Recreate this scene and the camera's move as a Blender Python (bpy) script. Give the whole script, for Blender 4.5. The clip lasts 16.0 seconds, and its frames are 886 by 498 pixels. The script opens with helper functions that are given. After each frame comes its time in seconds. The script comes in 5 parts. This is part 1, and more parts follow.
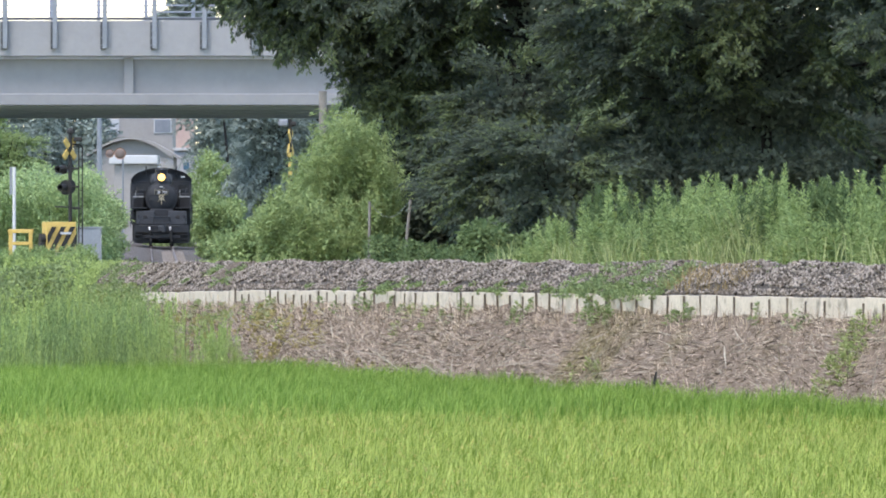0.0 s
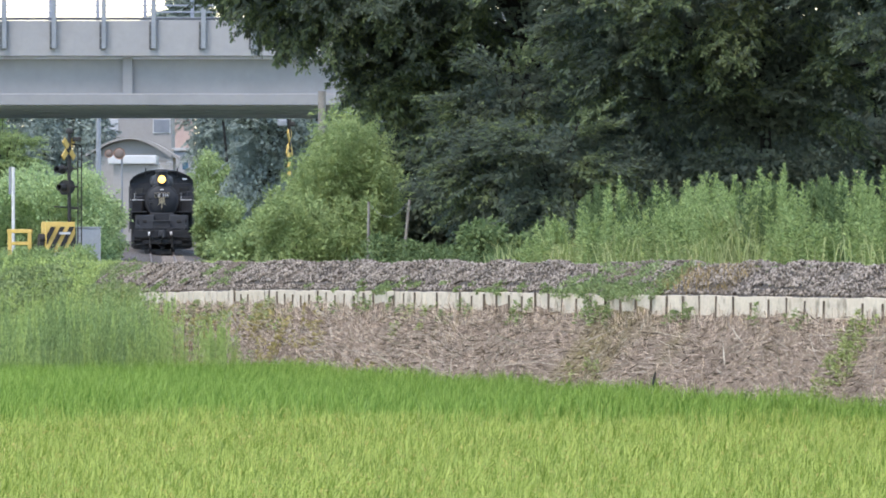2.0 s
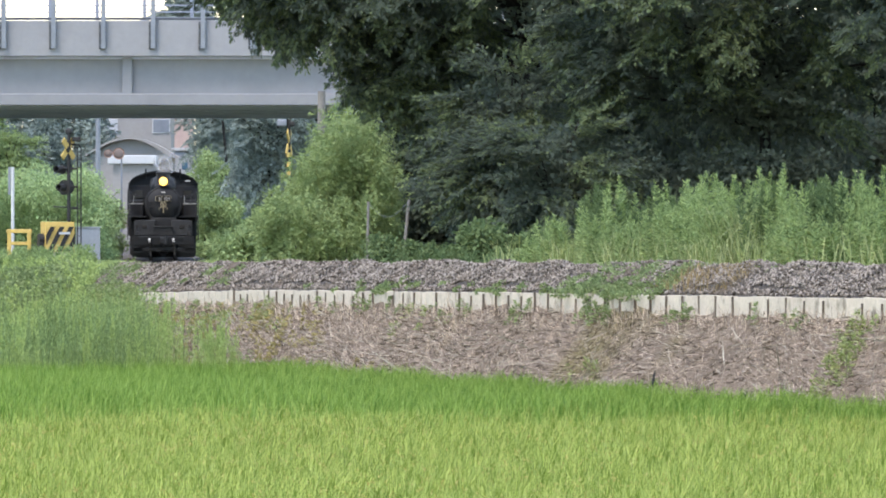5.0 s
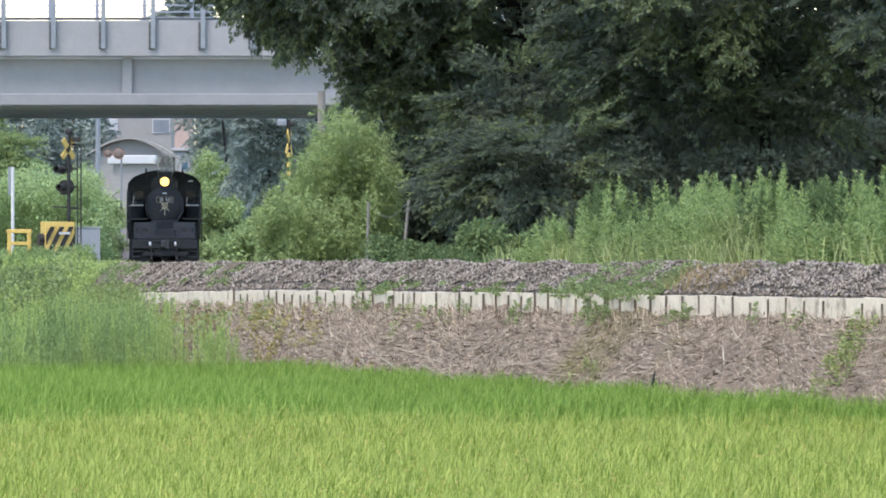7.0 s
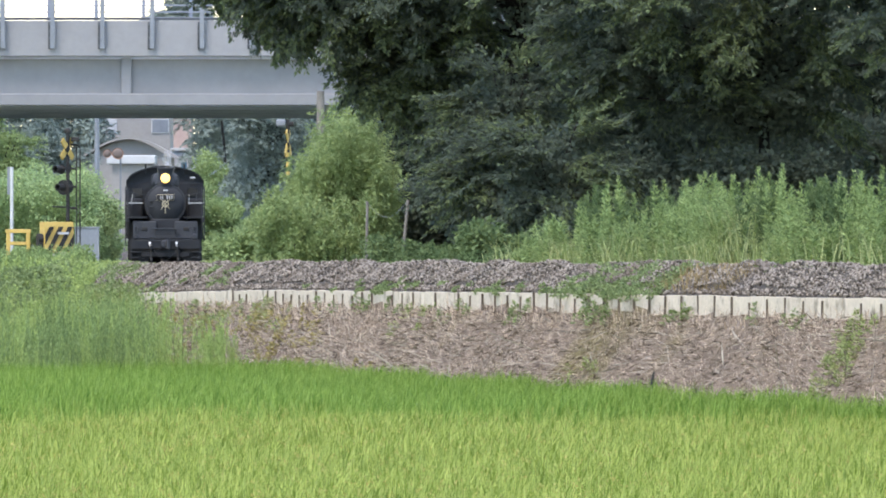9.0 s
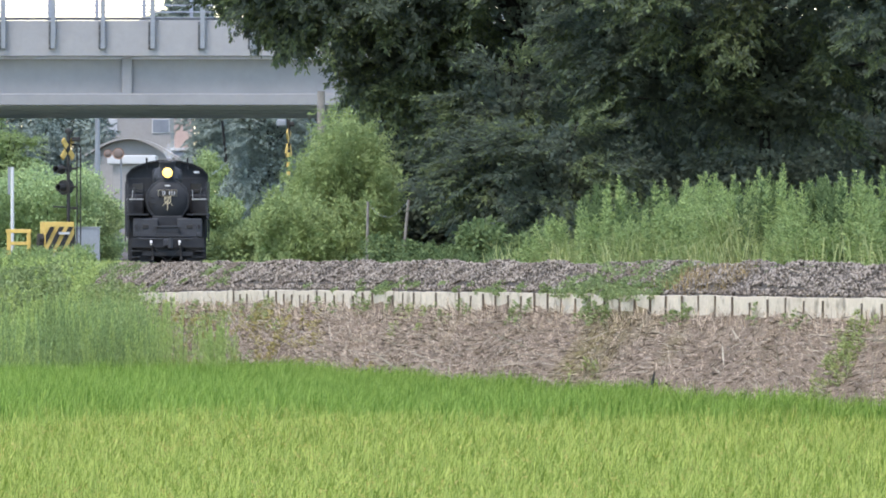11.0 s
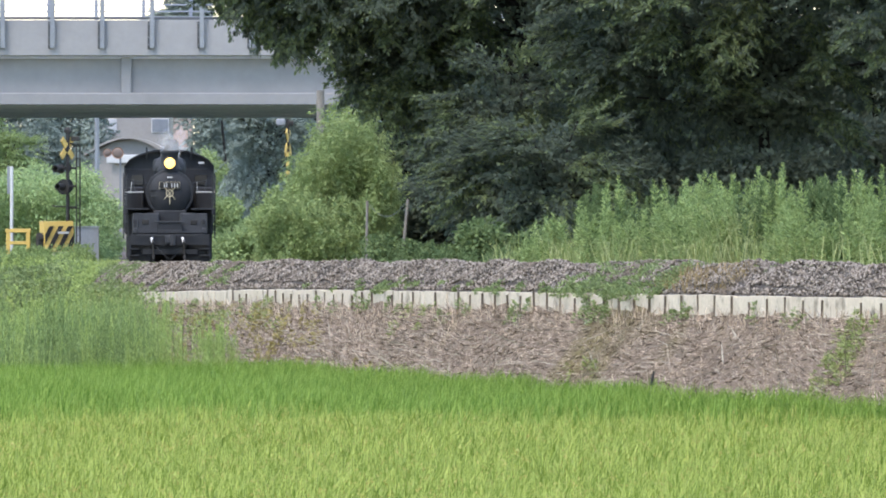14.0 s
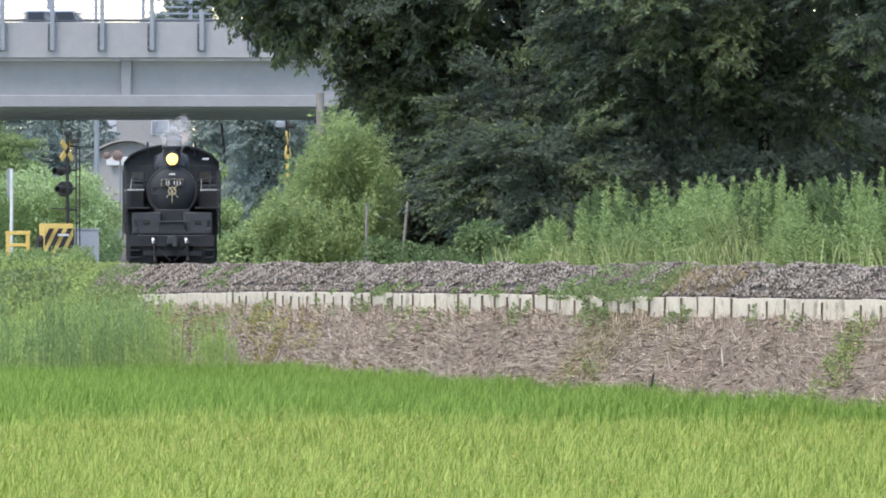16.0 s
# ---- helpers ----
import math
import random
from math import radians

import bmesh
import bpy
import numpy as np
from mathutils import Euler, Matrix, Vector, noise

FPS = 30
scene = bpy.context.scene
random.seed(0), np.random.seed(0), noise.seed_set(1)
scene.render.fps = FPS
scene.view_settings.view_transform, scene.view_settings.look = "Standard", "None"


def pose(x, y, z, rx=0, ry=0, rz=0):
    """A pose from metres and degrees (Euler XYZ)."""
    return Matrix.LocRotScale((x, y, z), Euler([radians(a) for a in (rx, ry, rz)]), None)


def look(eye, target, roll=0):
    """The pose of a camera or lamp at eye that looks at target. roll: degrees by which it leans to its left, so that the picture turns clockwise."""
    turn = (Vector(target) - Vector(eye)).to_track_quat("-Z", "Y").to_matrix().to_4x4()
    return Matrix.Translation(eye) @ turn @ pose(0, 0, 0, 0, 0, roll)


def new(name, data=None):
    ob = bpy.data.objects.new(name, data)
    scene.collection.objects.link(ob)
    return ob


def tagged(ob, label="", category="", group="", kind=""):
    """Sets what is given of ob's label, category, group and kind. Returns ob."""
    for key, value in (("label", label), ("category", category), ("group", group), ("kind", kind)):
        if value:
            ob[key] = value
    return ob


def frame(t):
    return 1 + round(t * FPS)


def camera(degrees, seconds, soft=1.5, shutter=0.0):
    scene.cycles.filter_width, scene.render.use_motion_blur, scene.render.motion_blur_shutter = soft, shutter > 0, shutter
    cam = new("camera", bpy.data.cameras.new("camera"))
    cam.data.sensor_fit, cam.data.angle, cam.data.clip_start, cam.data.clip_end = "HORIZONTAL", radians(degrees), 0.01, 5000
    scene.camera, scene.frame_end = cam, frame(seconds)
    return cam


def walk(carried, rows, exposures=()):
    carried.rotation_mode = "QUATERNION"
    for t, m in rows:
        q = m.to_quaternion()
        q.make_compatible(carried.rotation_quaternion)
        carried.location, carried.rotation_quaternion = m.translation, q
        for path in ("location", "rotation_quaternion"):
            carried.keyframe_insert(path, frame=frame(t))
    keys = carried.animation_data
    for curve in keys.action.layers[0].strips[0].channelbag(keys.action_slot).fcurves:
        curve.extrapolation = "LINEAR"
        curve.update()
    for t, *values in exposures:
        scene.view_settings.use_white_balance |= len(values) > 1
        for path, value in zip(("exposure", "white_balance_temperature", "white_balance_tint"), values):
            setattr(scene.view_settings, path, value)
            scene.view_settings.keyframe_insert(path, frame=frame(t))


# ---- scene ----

# World: x to the side, y away from the camera, z up; rice soil is z = 0.
EYE_Z = 4.3

# drift of the tripod head: seconds, sideways and up-down swing in thousandths of a degree
SWING = [(0.0, 8.0, 0), (0.5, 4.0, 0), (1.0, 1.0, 0), (1.5, -1.0, 0), (2.0, 2.8, 0), (2.5, 2.8, 0), (3.0, -0.6, 0),
         (3.5, -0.6, 0), (4.0, 0, 0), (6.5, 0, 0), (7.5, -0.3, 0), (8.0, 0, 0), (8.5, -5.0, 0), (9.0, -5.4, 0),
         (11.5, 0.3, 0), (12.0, 2.6, 2.6), (12.5, 0, 2.0), (13.0, -1.0, 0), (13.5, -8.3, -1.0), (14.0, -5.8, -3.2),
         (14.5, -2.2, 1.0), (15.0, -4.8, 5.4), (15.5, -4.8, 4.5), (16.0, -7.0, 9.6)]
cam = camera(5.0, 16.0, 1.85, 0.5)
walk(cam, [(t, pose(0, 0, EYE_Z, 90 - 0.1308 + b / 1000, 0, a / 1000)) for t, a, b in SWING], [(0, 1.66, 7450, 15), (16, 1.66, 7450, 15)])

# ---- light: bright hazy overcast, high sun behind the camera's left shoulder ----
SUN_EL, SUN_AZ = 62, 215
world = bpy.data.worlds.new("sky")
scene.world = world
world.use_nodes = True
wn = world.node_tree.nodes
sky = wn.new("ShaderNodeTexSky")
sky.sky_type, sky.sun_disc = "NISHITA", False
sky.sun_elevation, sky.sun_rotation = radians(SUN_EL), radians(SUN_AZ)
sky.air_density, sky.dust_density, sky.ozone_density = 1.0, 0.25, 1.5
wn["Background"].inputs["Strength"].default_value = 0.15
world.node_tree.links.new(sky.outputs[0], wn["Background"].inputs["Color"])
sun = new("sun", bpy.data.lights.new("sun", "SUN"))
sun.data.energy, sun.data.angle, sun.data.color = 1.15, radians(24), (1.0, 0.97, 0.93)
sa, se = radians(SUN_AZ), radians(SUN_EL)
sun.matrix_world = look((math.sin(sa) * math.cos(se) * 100, math.cos(sa) * math.cos(se) * 100, math.sin(se) * 100), (0, 0, 0))


# ---- materials ----
def mat(name, low, high, scale=3.0, rough=0.8, bump=0.0, metal=0.0, fine=8.0, island=0.0, spec=0.3, through_light=0.0, stain=None, detail=6.0, objrand=0.0):
    """Two scales of noise between two colours, with a fine bump; island varies each loose piece."""
    m = bpy.data.materials.new(name)
    m.use_nodes = True
    n, l = m.node_tree.nodes, m.node_tree.links
    bs = n["Principled BSDF"]
    co = n.new("ShaderNodeNewGeometry").outputs["Position"] if not objrand else n.new("ShaderNodeTexCoord").outputs["Object"]
    a = n.new("ShaderNodeTexNoise")
    a.inputs["Scale"].default_value, a.inputs["Detail"].default_value = scale, detail
    b = n.new("ShaderNodeTexNoise")
    b.inputs["Scale"].default_value, b.inputs["Detail"].default_value = scale * fine, 4
    l.new(co, a.inputs["Vector"])
    l.new(co, b.inputs["Vector"])
    mx = n.new("ShaderNodeMath")
    mx.operation = "MULTIPLY_ADD"
    l.new(b.outputs["Fac"], mx.inputs[0])
    mx.inputs[1].default_value = 0.5
    hf = n.new("ShaderNodeMath")
    hf.operation = "MULTIPLY"
    l.new(a.outputs["Fac"], hf.inputs[0])
    hf.inputs[1].default_value = 0.5
    l.new(hf.outputs[0], mx.inputs[2])
    fac = mx.outputs[0]
    if island or objrand:
        g = n.new("ShaderNodeNewGeometry").outputs["Random Per Island"] if island else n.new("ShaderNodeObjectInfo").outputs["Random"]
        k = island or objrand
        p = n.new("ShaderNodeMath")
        p.operation = "MULTIPLY_ADD"
        l.new(g, p.inputs[0])
        p.inputs[1].default_value = k
        q = n.new("ShaderNodeMath")
        q.operation = "MULTIPLY"
        l.new(fac, q.inputs[0])
        q.inputs[1].default_value = 1 - k
        l.new(q.outputs[0], p.inputs[2])
        fac = p.outputs[0]
    r = n.new("ShaderNodeValToRGB")
    e = r.color_ramp.elements
    e[0].position, e[1].position = 0.25, 0.75
    e[0].color, e[1].color = (*low, 1), (*high, 1)
    l.new(fac, r.inputs["Fac"])
    col = r.outputs["Color"]
    if stain:
        c2, sc, lo, hi = stain
        s = n.new("ShaderNodeTexNoise")
        s.inputs["Scale"].default_value, s.inputs["Detail"].default_value = sc, 5
        l.new(co, s.inputs["Vector"])
        sr = n.new("ShaderNodeMapRange")
        sr.inputs["From Min"].default_value, sr.inputs["From Max"].default_value = lo, hi
        l.new(s.outputs["Fac"], sr.inputs["Value"])
        mm = n.new("ShaderNodeMix")
        mm.data_type = "RGBA"
        l.new(sr.outputs["Result"], mm.inputs["Factor"])
        l.new(col, mm.inputs["A"])
        mm.inputs["B"].default_value = (*c2, 1)
        col = mm.outputs["Result"]
    l.new(col, bs.inputs["Base Color"])
    bs.inputs["Roughness"].default_value, bs.inputs["Metallic"].default_value = rough, metal
    bs.inputs["Specular IOR Level"].default_value = spec
    if bump:
        bu = n.new("ShaderNodeBump")
        bu.inputs["Strength"].default_value, bu.inputs["Distance"].default_value = bump, 0.05
        l.new(b.outputs["Fac"], bu.inputs["Height"])
        l.new(bu.outputs["Normal"], bs.inputs["Normal"])
    if through_light:
        tr = n.new("ShaderNodeBsdfTranslucent")
        l.new(col, tr.inputs["Color"])
        ms = n.new("ShaderNodeMixShader")
        ms.inputs["Fac"].default_value = through_light
        l.new(bs.outputs[0], ms.inputs[1])
        l.new(tr.outputs[0], ms.inputs[2])
        l.new(ms.outputs[0], n["Material Output"].inputs["Surface"])
    return m


def glow(name, colour, strength):
    m = bpy.data.materials.new(name)
    m.use_nodes = True
    bs = m.node_tree.nodes["Principled BSDF"]
    bs.inputs["Base Color"].default_value = (*colour, 1)
    bs.inputs["Emission Color"].default_value = (*colour, 1)
    bs.inputs["Emission Strength"].default_value = strength
    return m


SOIL = mat("soil and short weeds", (0.05, 0.075, 0.027), (0.13, 0.145, 0.06), 0.8, 0.95, 0.4, stain=((0.20, 0.16, 0.10), 0.25, 0.5, 0.7))
BANK = mat("dead mown weeds", (0.068, 0.048, 0.037), (0.30, 0.23, 0.175), 0.9, 0.95, 0.9, stain=((0.16, 0.13, 0.06), 0.22, 0.56, 0.68))
STRAW = mat("dry straw", (0.105, 0.071, 0.054), (0.78, 0.64, 0.51), 1.3, 0.9, island=0.42)
# darker copy of the vine colour for near plants, without KUDZU's haze lift
CREEPER = mat("near vine and weed leaf", (0.115, 0.17, 0.068), (0.35, 0.43, 0.20), 1.6, 0.8, island=0.4, through_light=0.3, spec=0.12)
OCHRE = mat("yellowing weed leaf", (0.24, 0.19, 0.075), (0.47, 0.42, 0.18), 1.2, 0.85, island=0.5, through_light=0.25, spec=0.12)
STONE = mat("ballast stone", (0.085, 0.071, 0.058), (0.38, 0.335, 0.285), 6, 0.9, 0.4, island=0.8, stain=((0.15, 0.12, 0.095), 0.4, 0.52, 0.72))
BED = mat("ballast bed", (0.055, 0.048, 0.043), (0.17, 0.152, 0.135), 9, 0.95, 0.8)
KERB = mat("weathered concrete", (0.44, 0.375, 0.30), (0.66, 0.575, 0.47), 1.5, 0.9, 0.3, stain=((0.15, 0.13, 0.10), 2.2, 0.55, 0.75))
STAKE = mat("rusty stake", (0.07, 0.055, 0.043), (0.19, 0.155, 0.125), 8, 0.9, 0.3)
RAIL = mat("rail steel", (0.10, 0.06, 0.045), (0.22, 0.15, 0.11), 5, 0.5, 0.2, 0.6)
SLEEPER = mat("sleeper", (0.14, 0.12, 0.10), (0.26, 0.23, 0.20), 4, 0.9, 0.4)
CONC = mat("bridge concrete", (0.275, 0.278, 0.288), (0.325, 0.328, 0.338), 0.5, 0.85, 0.1, stain=((0.25, 0.253, 0.263), 0.7, 0.55, 0.8))
GIRDER = mat("grey girder paint", (0.235, 0.238, 0.248), (0.285, 0.288, 0.298), 0.4, 0.7, 0.05, stain=((0.215, 0.218, 0.228), 0.5, 0.55, 0.8))
# paled and blued to cancel the green light bounced off the ground
SOFFIT = mat("soffit blued against bounce", (0.52, 0.58, 0.74), (0.64, 0.70, 0.86), 0.6, 0.9, 0.1)
POST = mat("galvanised post", (0.20, 0.22, 0.25), (0.29, 0.31, 0.34), 2, 0.5, 0.0, 0.3)
DARKRAIL = mat("dark rail paint", (0.05, 0.055, 0.06), (0.10, 0.11, 0.12), 2, 0.5)
BLACK = mat("black loco paint", (0.016, 0.018, 0.021), (0.035, 0.038, 0.043), 2.5, 0.75, 0.1, 0.0, stain=((0.043, 0.045, 0.049), 1.1, 0.5, 0.75), objrand=0.1)
GREYIRON = mat("sooty grey iron", (0.030, 0.033, 0.038), (0.062, 0.066, 0.074), 3, 0.75, 0.2, objrand=0.15)
WEAR = mat("worn bare metal", (0.32, 0.32, 0.32), (0.55, 0.55, 0.54), 5, 0.4, 0.0, 0.5, objrand=0.1)
HOSE = mat("white painted hose fitting", (0.60, 0.60, 0.60), (0.78, 0.78, 0.78), 5, 0.5, objrand=0.1)
BRASS = mat("brass", (0.50, 0.43, 0.29), (0.64, 0.56, 0.40), 5, 0.5, 0.0, 0.2, objrand=0.1)
LAMP = glow("lit headlight", (1.0, 0.66, 0.16), 0.9)
WHITEP = mat("white paint", (0.50, 0.51, 0.52), (0.62, 0.63, 0.64), 3, 0.6, objrand=0.1)
# yellow raised towards cream to stand for haze in front of the crossing
YELLOW = mat("faded and haze-paled yellow paint", (0.50, 0.34, 0.08), (0.66, 0.47, 0.16), 3, 0.6, stain=((0.40, 0.27, 0.09), 4, 0.55, 0.8))
BLACKP = mat("black paint", (0.012, 0.012, 0.012), (0.04, 0.038, 0.036), 3, 0.6)
GREYBOX = mat("grey cabinet paint", (0.30, 0.315, 0.335), (0.40, 0.415, 0.43), 2, 0.5)
GLASS = mat("dark window glass", (0.015, 0.017, 0.02), (0.04, 0.045, 0.05), 0.5, 0.15, spec=0.2, objrand=0.2)
BARK = mat("bark", (0.014, 0.013, 0.012), (0.042, 0.038, 0.034), 6, 0.95, 0.8)
# raised above plain dark foliage so the colour includes some haze
OAK = mat("dark oak leaf", (0.084, 0.110, 0.092), (0.142, 0.180, 0.132), 0.5, 0.95, island=0.25, through_light=0.5, spec=0.04)
# lighter copy of the oak leaf that paints light onto some boughs
OAKLIT = mat("sunlit oak leaf", (0.10, 0.138, 0.084), (0.22, 0.28, 0.135), 0.35, 0.95, island=0.25, through_light=0.45, spec=0.04)
WILLOW = mat("light willow leaf", (0.16, 0.235, 0.10), (0.42, 0.525, 0.24), 0.9, 0.85, island=0.35, through_light=0.35, spec=0.12)
# lightened so the colour carries the haze over the far vine mounds
KUDZU = mat("haze-lifted vine leaf", (0.18, 0.28, 0.125), (0.50, 0.63, 0.315), 0.7, 0.8, island=0.3, through_light=0.3, spec=0.12)
# pale blue-green puts the distance haze into the leaf colour
FARLEAF = mat("haze-tinted distant leaf", (0.155, 0.205, 0.195), (0.325, 0.385, 0.34), 0.35, 0.95, island=0.15, through_light=0.2, spec=0.12)
SHRUB = mat("mid-green shrub leaf", (0.065, 0.11, 0.048), (0.20, 0.275, 0.12), 0.6, 0.7, island=0.4, through_light=0.3, spec=0.12)
GOLDENROD = mat("goldenrod leaf", (0.085, 0.15, 0.055), (0.47, 0.59, 0.25), 1.5, 0.75, island=0.35, through_light=0.35, spec=0.12)
GRASS = mat("pale grass blade", (0.20, 0.27, 0.085), (0.46, 0.50, 0.24), 0.7, 0.6, island=0.6, through_light=0.35, spec=0.12)
TALLWEED = mat("feathery tall weed", (0.20, 0.29, 0.095), (0.56, 0.67, 0.25), 1.1, 0.75, island=0.4, through_light=0.35, spec=0.12)
RICE = mat("ripening rice blade", (0.15, 0.225, 0.035), (0.52, 0.575, 0.165), 0.35, 0.55, island=0.72, through_light=0.4, spec=0.12)
RICEFAR = mat("green rice blade", (0.10, 0.20, 0.03), (0.34, 0.47, 0.115), 0.3, 0.55, island=0.7, through_light=0.4, spec=0.12)
EAR = mat("rice ear", (0.42, 0.34, 0.10), (0.62, 0.52, 0.20), 3, 0.7, island=0.6, through_light=0.2, spec=0.12)
PADDY = mat("paddy soil under rice", (0.09, 0.14, 0.02), (0.16, 0.22, 0.04), 0.5, 0.95, 0.3)


# ---- mesh helpers ----
def part(name, bm, material, parent=None, label="", smooth=False):
    me = bpy.data.meshes.new(name)
    bm.to_mesh(me)
    bm.free()
    me.materials.append(material)
    if smooth:
        me.polygons.foreach_set("use_smooth", [True] * len(me.polygons))
    ob = new(name, me)
    ob.parent = parent
    if label:
        tagged(ob, label)
    return ob


def thing(name, x, y, z, label, category, group="", rz=0.0):
    ob = new(name)
    ob.matrix_basis = pose(x, y, z, 0, 0, rz)
    return tagged(ob, label, category, group)


def box(x0, x1, y0, y1, z0, z1, bevel=0.0, bm=None):
    own = bm or bmesh.new()
    r = bmesh.ops.create_cube(own, size=1, matrix=Matrix.LocRotScale(((x0 + x1) / 2, (y0 + y1) / 2, (z0 + z1) / 2), None, (abs(x1 - x0), abs(y1 - y0), abs(z1 - z0))))
    if bevel:
        es = list({e for v in r["verts"] for e in v.link_edges})
        bmesh.ops.bevel(own, geom=es, offset=bevel, segments=2, affect="EDGES", profile=0.5)
    return own


def rod(a, b, r, r2=None, n=12, bm=None):
    own = bm or bmesh.new()
    a, b = Vector(a), Vector(b)
    m = Matrix.Translation((a + b) / 2) @ (b - a).to_track_quat("Z", "Y").to_matrix().to_4x4()
    bmesh.ops.create_cone(own, cap_ends=True, segments=n, radius1=r, radius2=r if r2 is None else r2, depth=(b - a).length, matrix=m)
    return own


def lathe(profile, axis="y", n=32, centre=(0, 0, 0), ends=True):
    """Turn (radius, height) pairs about an axis through centre."""
    bm = bmesh.new()
    rings = []
    for r, h in profile:
        ring = []
        for i in range(n):
            a = 2 * math.pi * i / n
            c, s = r * math.cos(a), r * math.sin(a)
            p = (c, h, s) if axis == "y" else (c, s, h) if axis == "z" else (h, c, s)
            ring.append(bm.verts.new(Vector(p) + Vector(centre)))
        rings.append(ring)
    for u, v in zip(rings, rings[1:]):
        for i in range(n):
            bm.faces.new((u[i], u[(i + 1) % n], v[(i + 1) % n], v[i]))
    if ends:
        bm.faces.new(rings[0])
        bm.faces.new(rings[-1])
    bmesh.ops.recalc_face_normals(bm, faces=bm.faces)
    return bm


def mesh_np(name, verts, loops, sizes, material):
    me = bpy.data.meshes.new(name)
    verts, loops, sizes = np.asarray(verts, np.float32), np.asarray(loops, np.int32).ravel(), np.asarray(sizes, np.int32)
    me.vertices.add(len(verts))
    me.vertices.foreach_set("co", verts.ravel())
    me.loops.add(len(loops))
    me.loops.foreach_set("vertex_index", loops)
    me.polygons.add(len(sizes))
    starts = np.zeros(len(sizes), np.int32)
    starts[1:] = np.cumsum(sizes)[:-1]
    me.polygons.foreach_set("loop_start", starts)
    me.polygons.foreach_set("loop_total", sizes)
    me.update(calc_edges=True)
    me.materials.append(material)
    return me


rng = np.random.default_rng(7)


def unit(v):
    return v / np.maximum(np.linalg.norm(v, axis=1, keepdims=True), 1e-9)


def leaves(name, base, way, length, width, material, fold=0.25, level=0.0):
    """Diamond leaves from base points along the directions way; returns the mesh."""
    n = len(base)
    way = unit(way)
    roll = rng.normal(size=(n, 3))
    side = unit(np.cross(way, roll * (1 - level) + np.array([0, 0, 1.6]) * level))
    up = np.cross(side, way)
    L = (np.asarray(length) * rng.uniform(0.65, 1.3, n))[:, None]
    W = (np.asarray(width) * rng.uniform(0.7, 1.25, n))[:, None]
    v = np.empty((n, 4, 3))
    v[:, 0] = base
    v[:, 1] = base + way * L * 0.45 + side * W * 0.5 + up * W * fold
    v[:, 2] = base + way * L
    v[:, 3] = base + way * L * 0.45 - side * W * 0.5 + up * W * fold
    return mesh_np(name, v.reshape(-1, 3), np.arange(4 * n), np.full(n, 4), material)


def blades(name, base, lean, length, width, material, droop=0.35):
    """Tapered bent blades; lean is the sideways vector of each blade."""
    n = len(base)
    L = (np.asarray(length) * rng.uniform(0.7, 1.2, n))[:, None]
    W = np.broadcast_to(np.asarray(width, float), (n,))[:, None]
    up = np.array([0, 0, 1.0])
    side = unit(np.cross(lean + rng.normal(size=(n, 3)) * 0.6, up))
    v = np.empty((n, 5, 3))
    mid = base + (up + lean * 0.5) * L * 0.55
    tip = base + (up * (1 - droop * np.linalg.norm(lean, axis=1, keepdims=True)) + lean) * L
    v[:, 0], v[:, 1] = base - side * W / 2, base + side * W / 2
    v[:, 2], v[:, 3] = mid + side * W * 0.45, mid - side * W * 0.45
    v[:, 4] = tip
    idx = np.arange(n)[:, None] * 5 + np.array([[0, 1, 2, 3, 3, 2, 4]])
    return mesh_np(name, v.reshape(-1, 3), idx, np.tile([4, 3], n), material)


# ---- the line of the track ----
def track_x(y):
    return -8.36 - 0.03 * (y - 314) + np.maximum(0, 318 - y) ** 2 / (2 * 515)


def track_turn(y):
    return -0.03 - np.maximum(0, 318 - y) / 515


RZ = ([120, 193, 247, 283, 314, 333, 354, 396, 416, 447, 472, 498, 900], [3.7, 3.50, 3.33, 3.14, 3.02, 2.95, 2.86, 2.69, 2.69, 2.88, 3.06, 3.29, 3.9])


def rail_z(y):
    return np.interp(y, *RZ)


def kerb_z(y):
    return np.interp(y, [120, 193, 220, 247, 275, 318], [3.1, 2.93, 2.86, 2.74, 2.48, 2.3])


def beside(y, n):
    """The place n metres to the camera's side of the track's centre line."""
    h = track_turn(y)
    k = 1 / np.sqrt(1 + h * h)
    return track_x(y) - n * k, y + n * h * k


def ground_z(x, y):
    h = track_turn(y)
    n = (track_x(y) - x) / np.sqrt(1 + h * h)
    r, k = rail_z(y), kerb_z(y)
    front = np.interp(n, [2.72, 3.6, 4.6], [1, 0.43, 0.0])
    near = (k - 0.40) * front + 0.02
    raised = np.clip((y - 296) / 40, 0, 1)
    raised = raised * raised * (3 - 2 * raised)
    far = r - 0.55 - 0.06 * np.clip(n - 3, 0, 12)
    outer = near * (1 - raised) + far * raised
    inner = r - 0.35 - 0.03 * np.clip(-n - 3, 0, 10)
    bed = np.where(n > 1.4, np.minimum(r - 0.42, k - 0.2), r - 0.42)
    return np.where(n > 2.70, outer, np.where(n < -2.6, inner, bed))


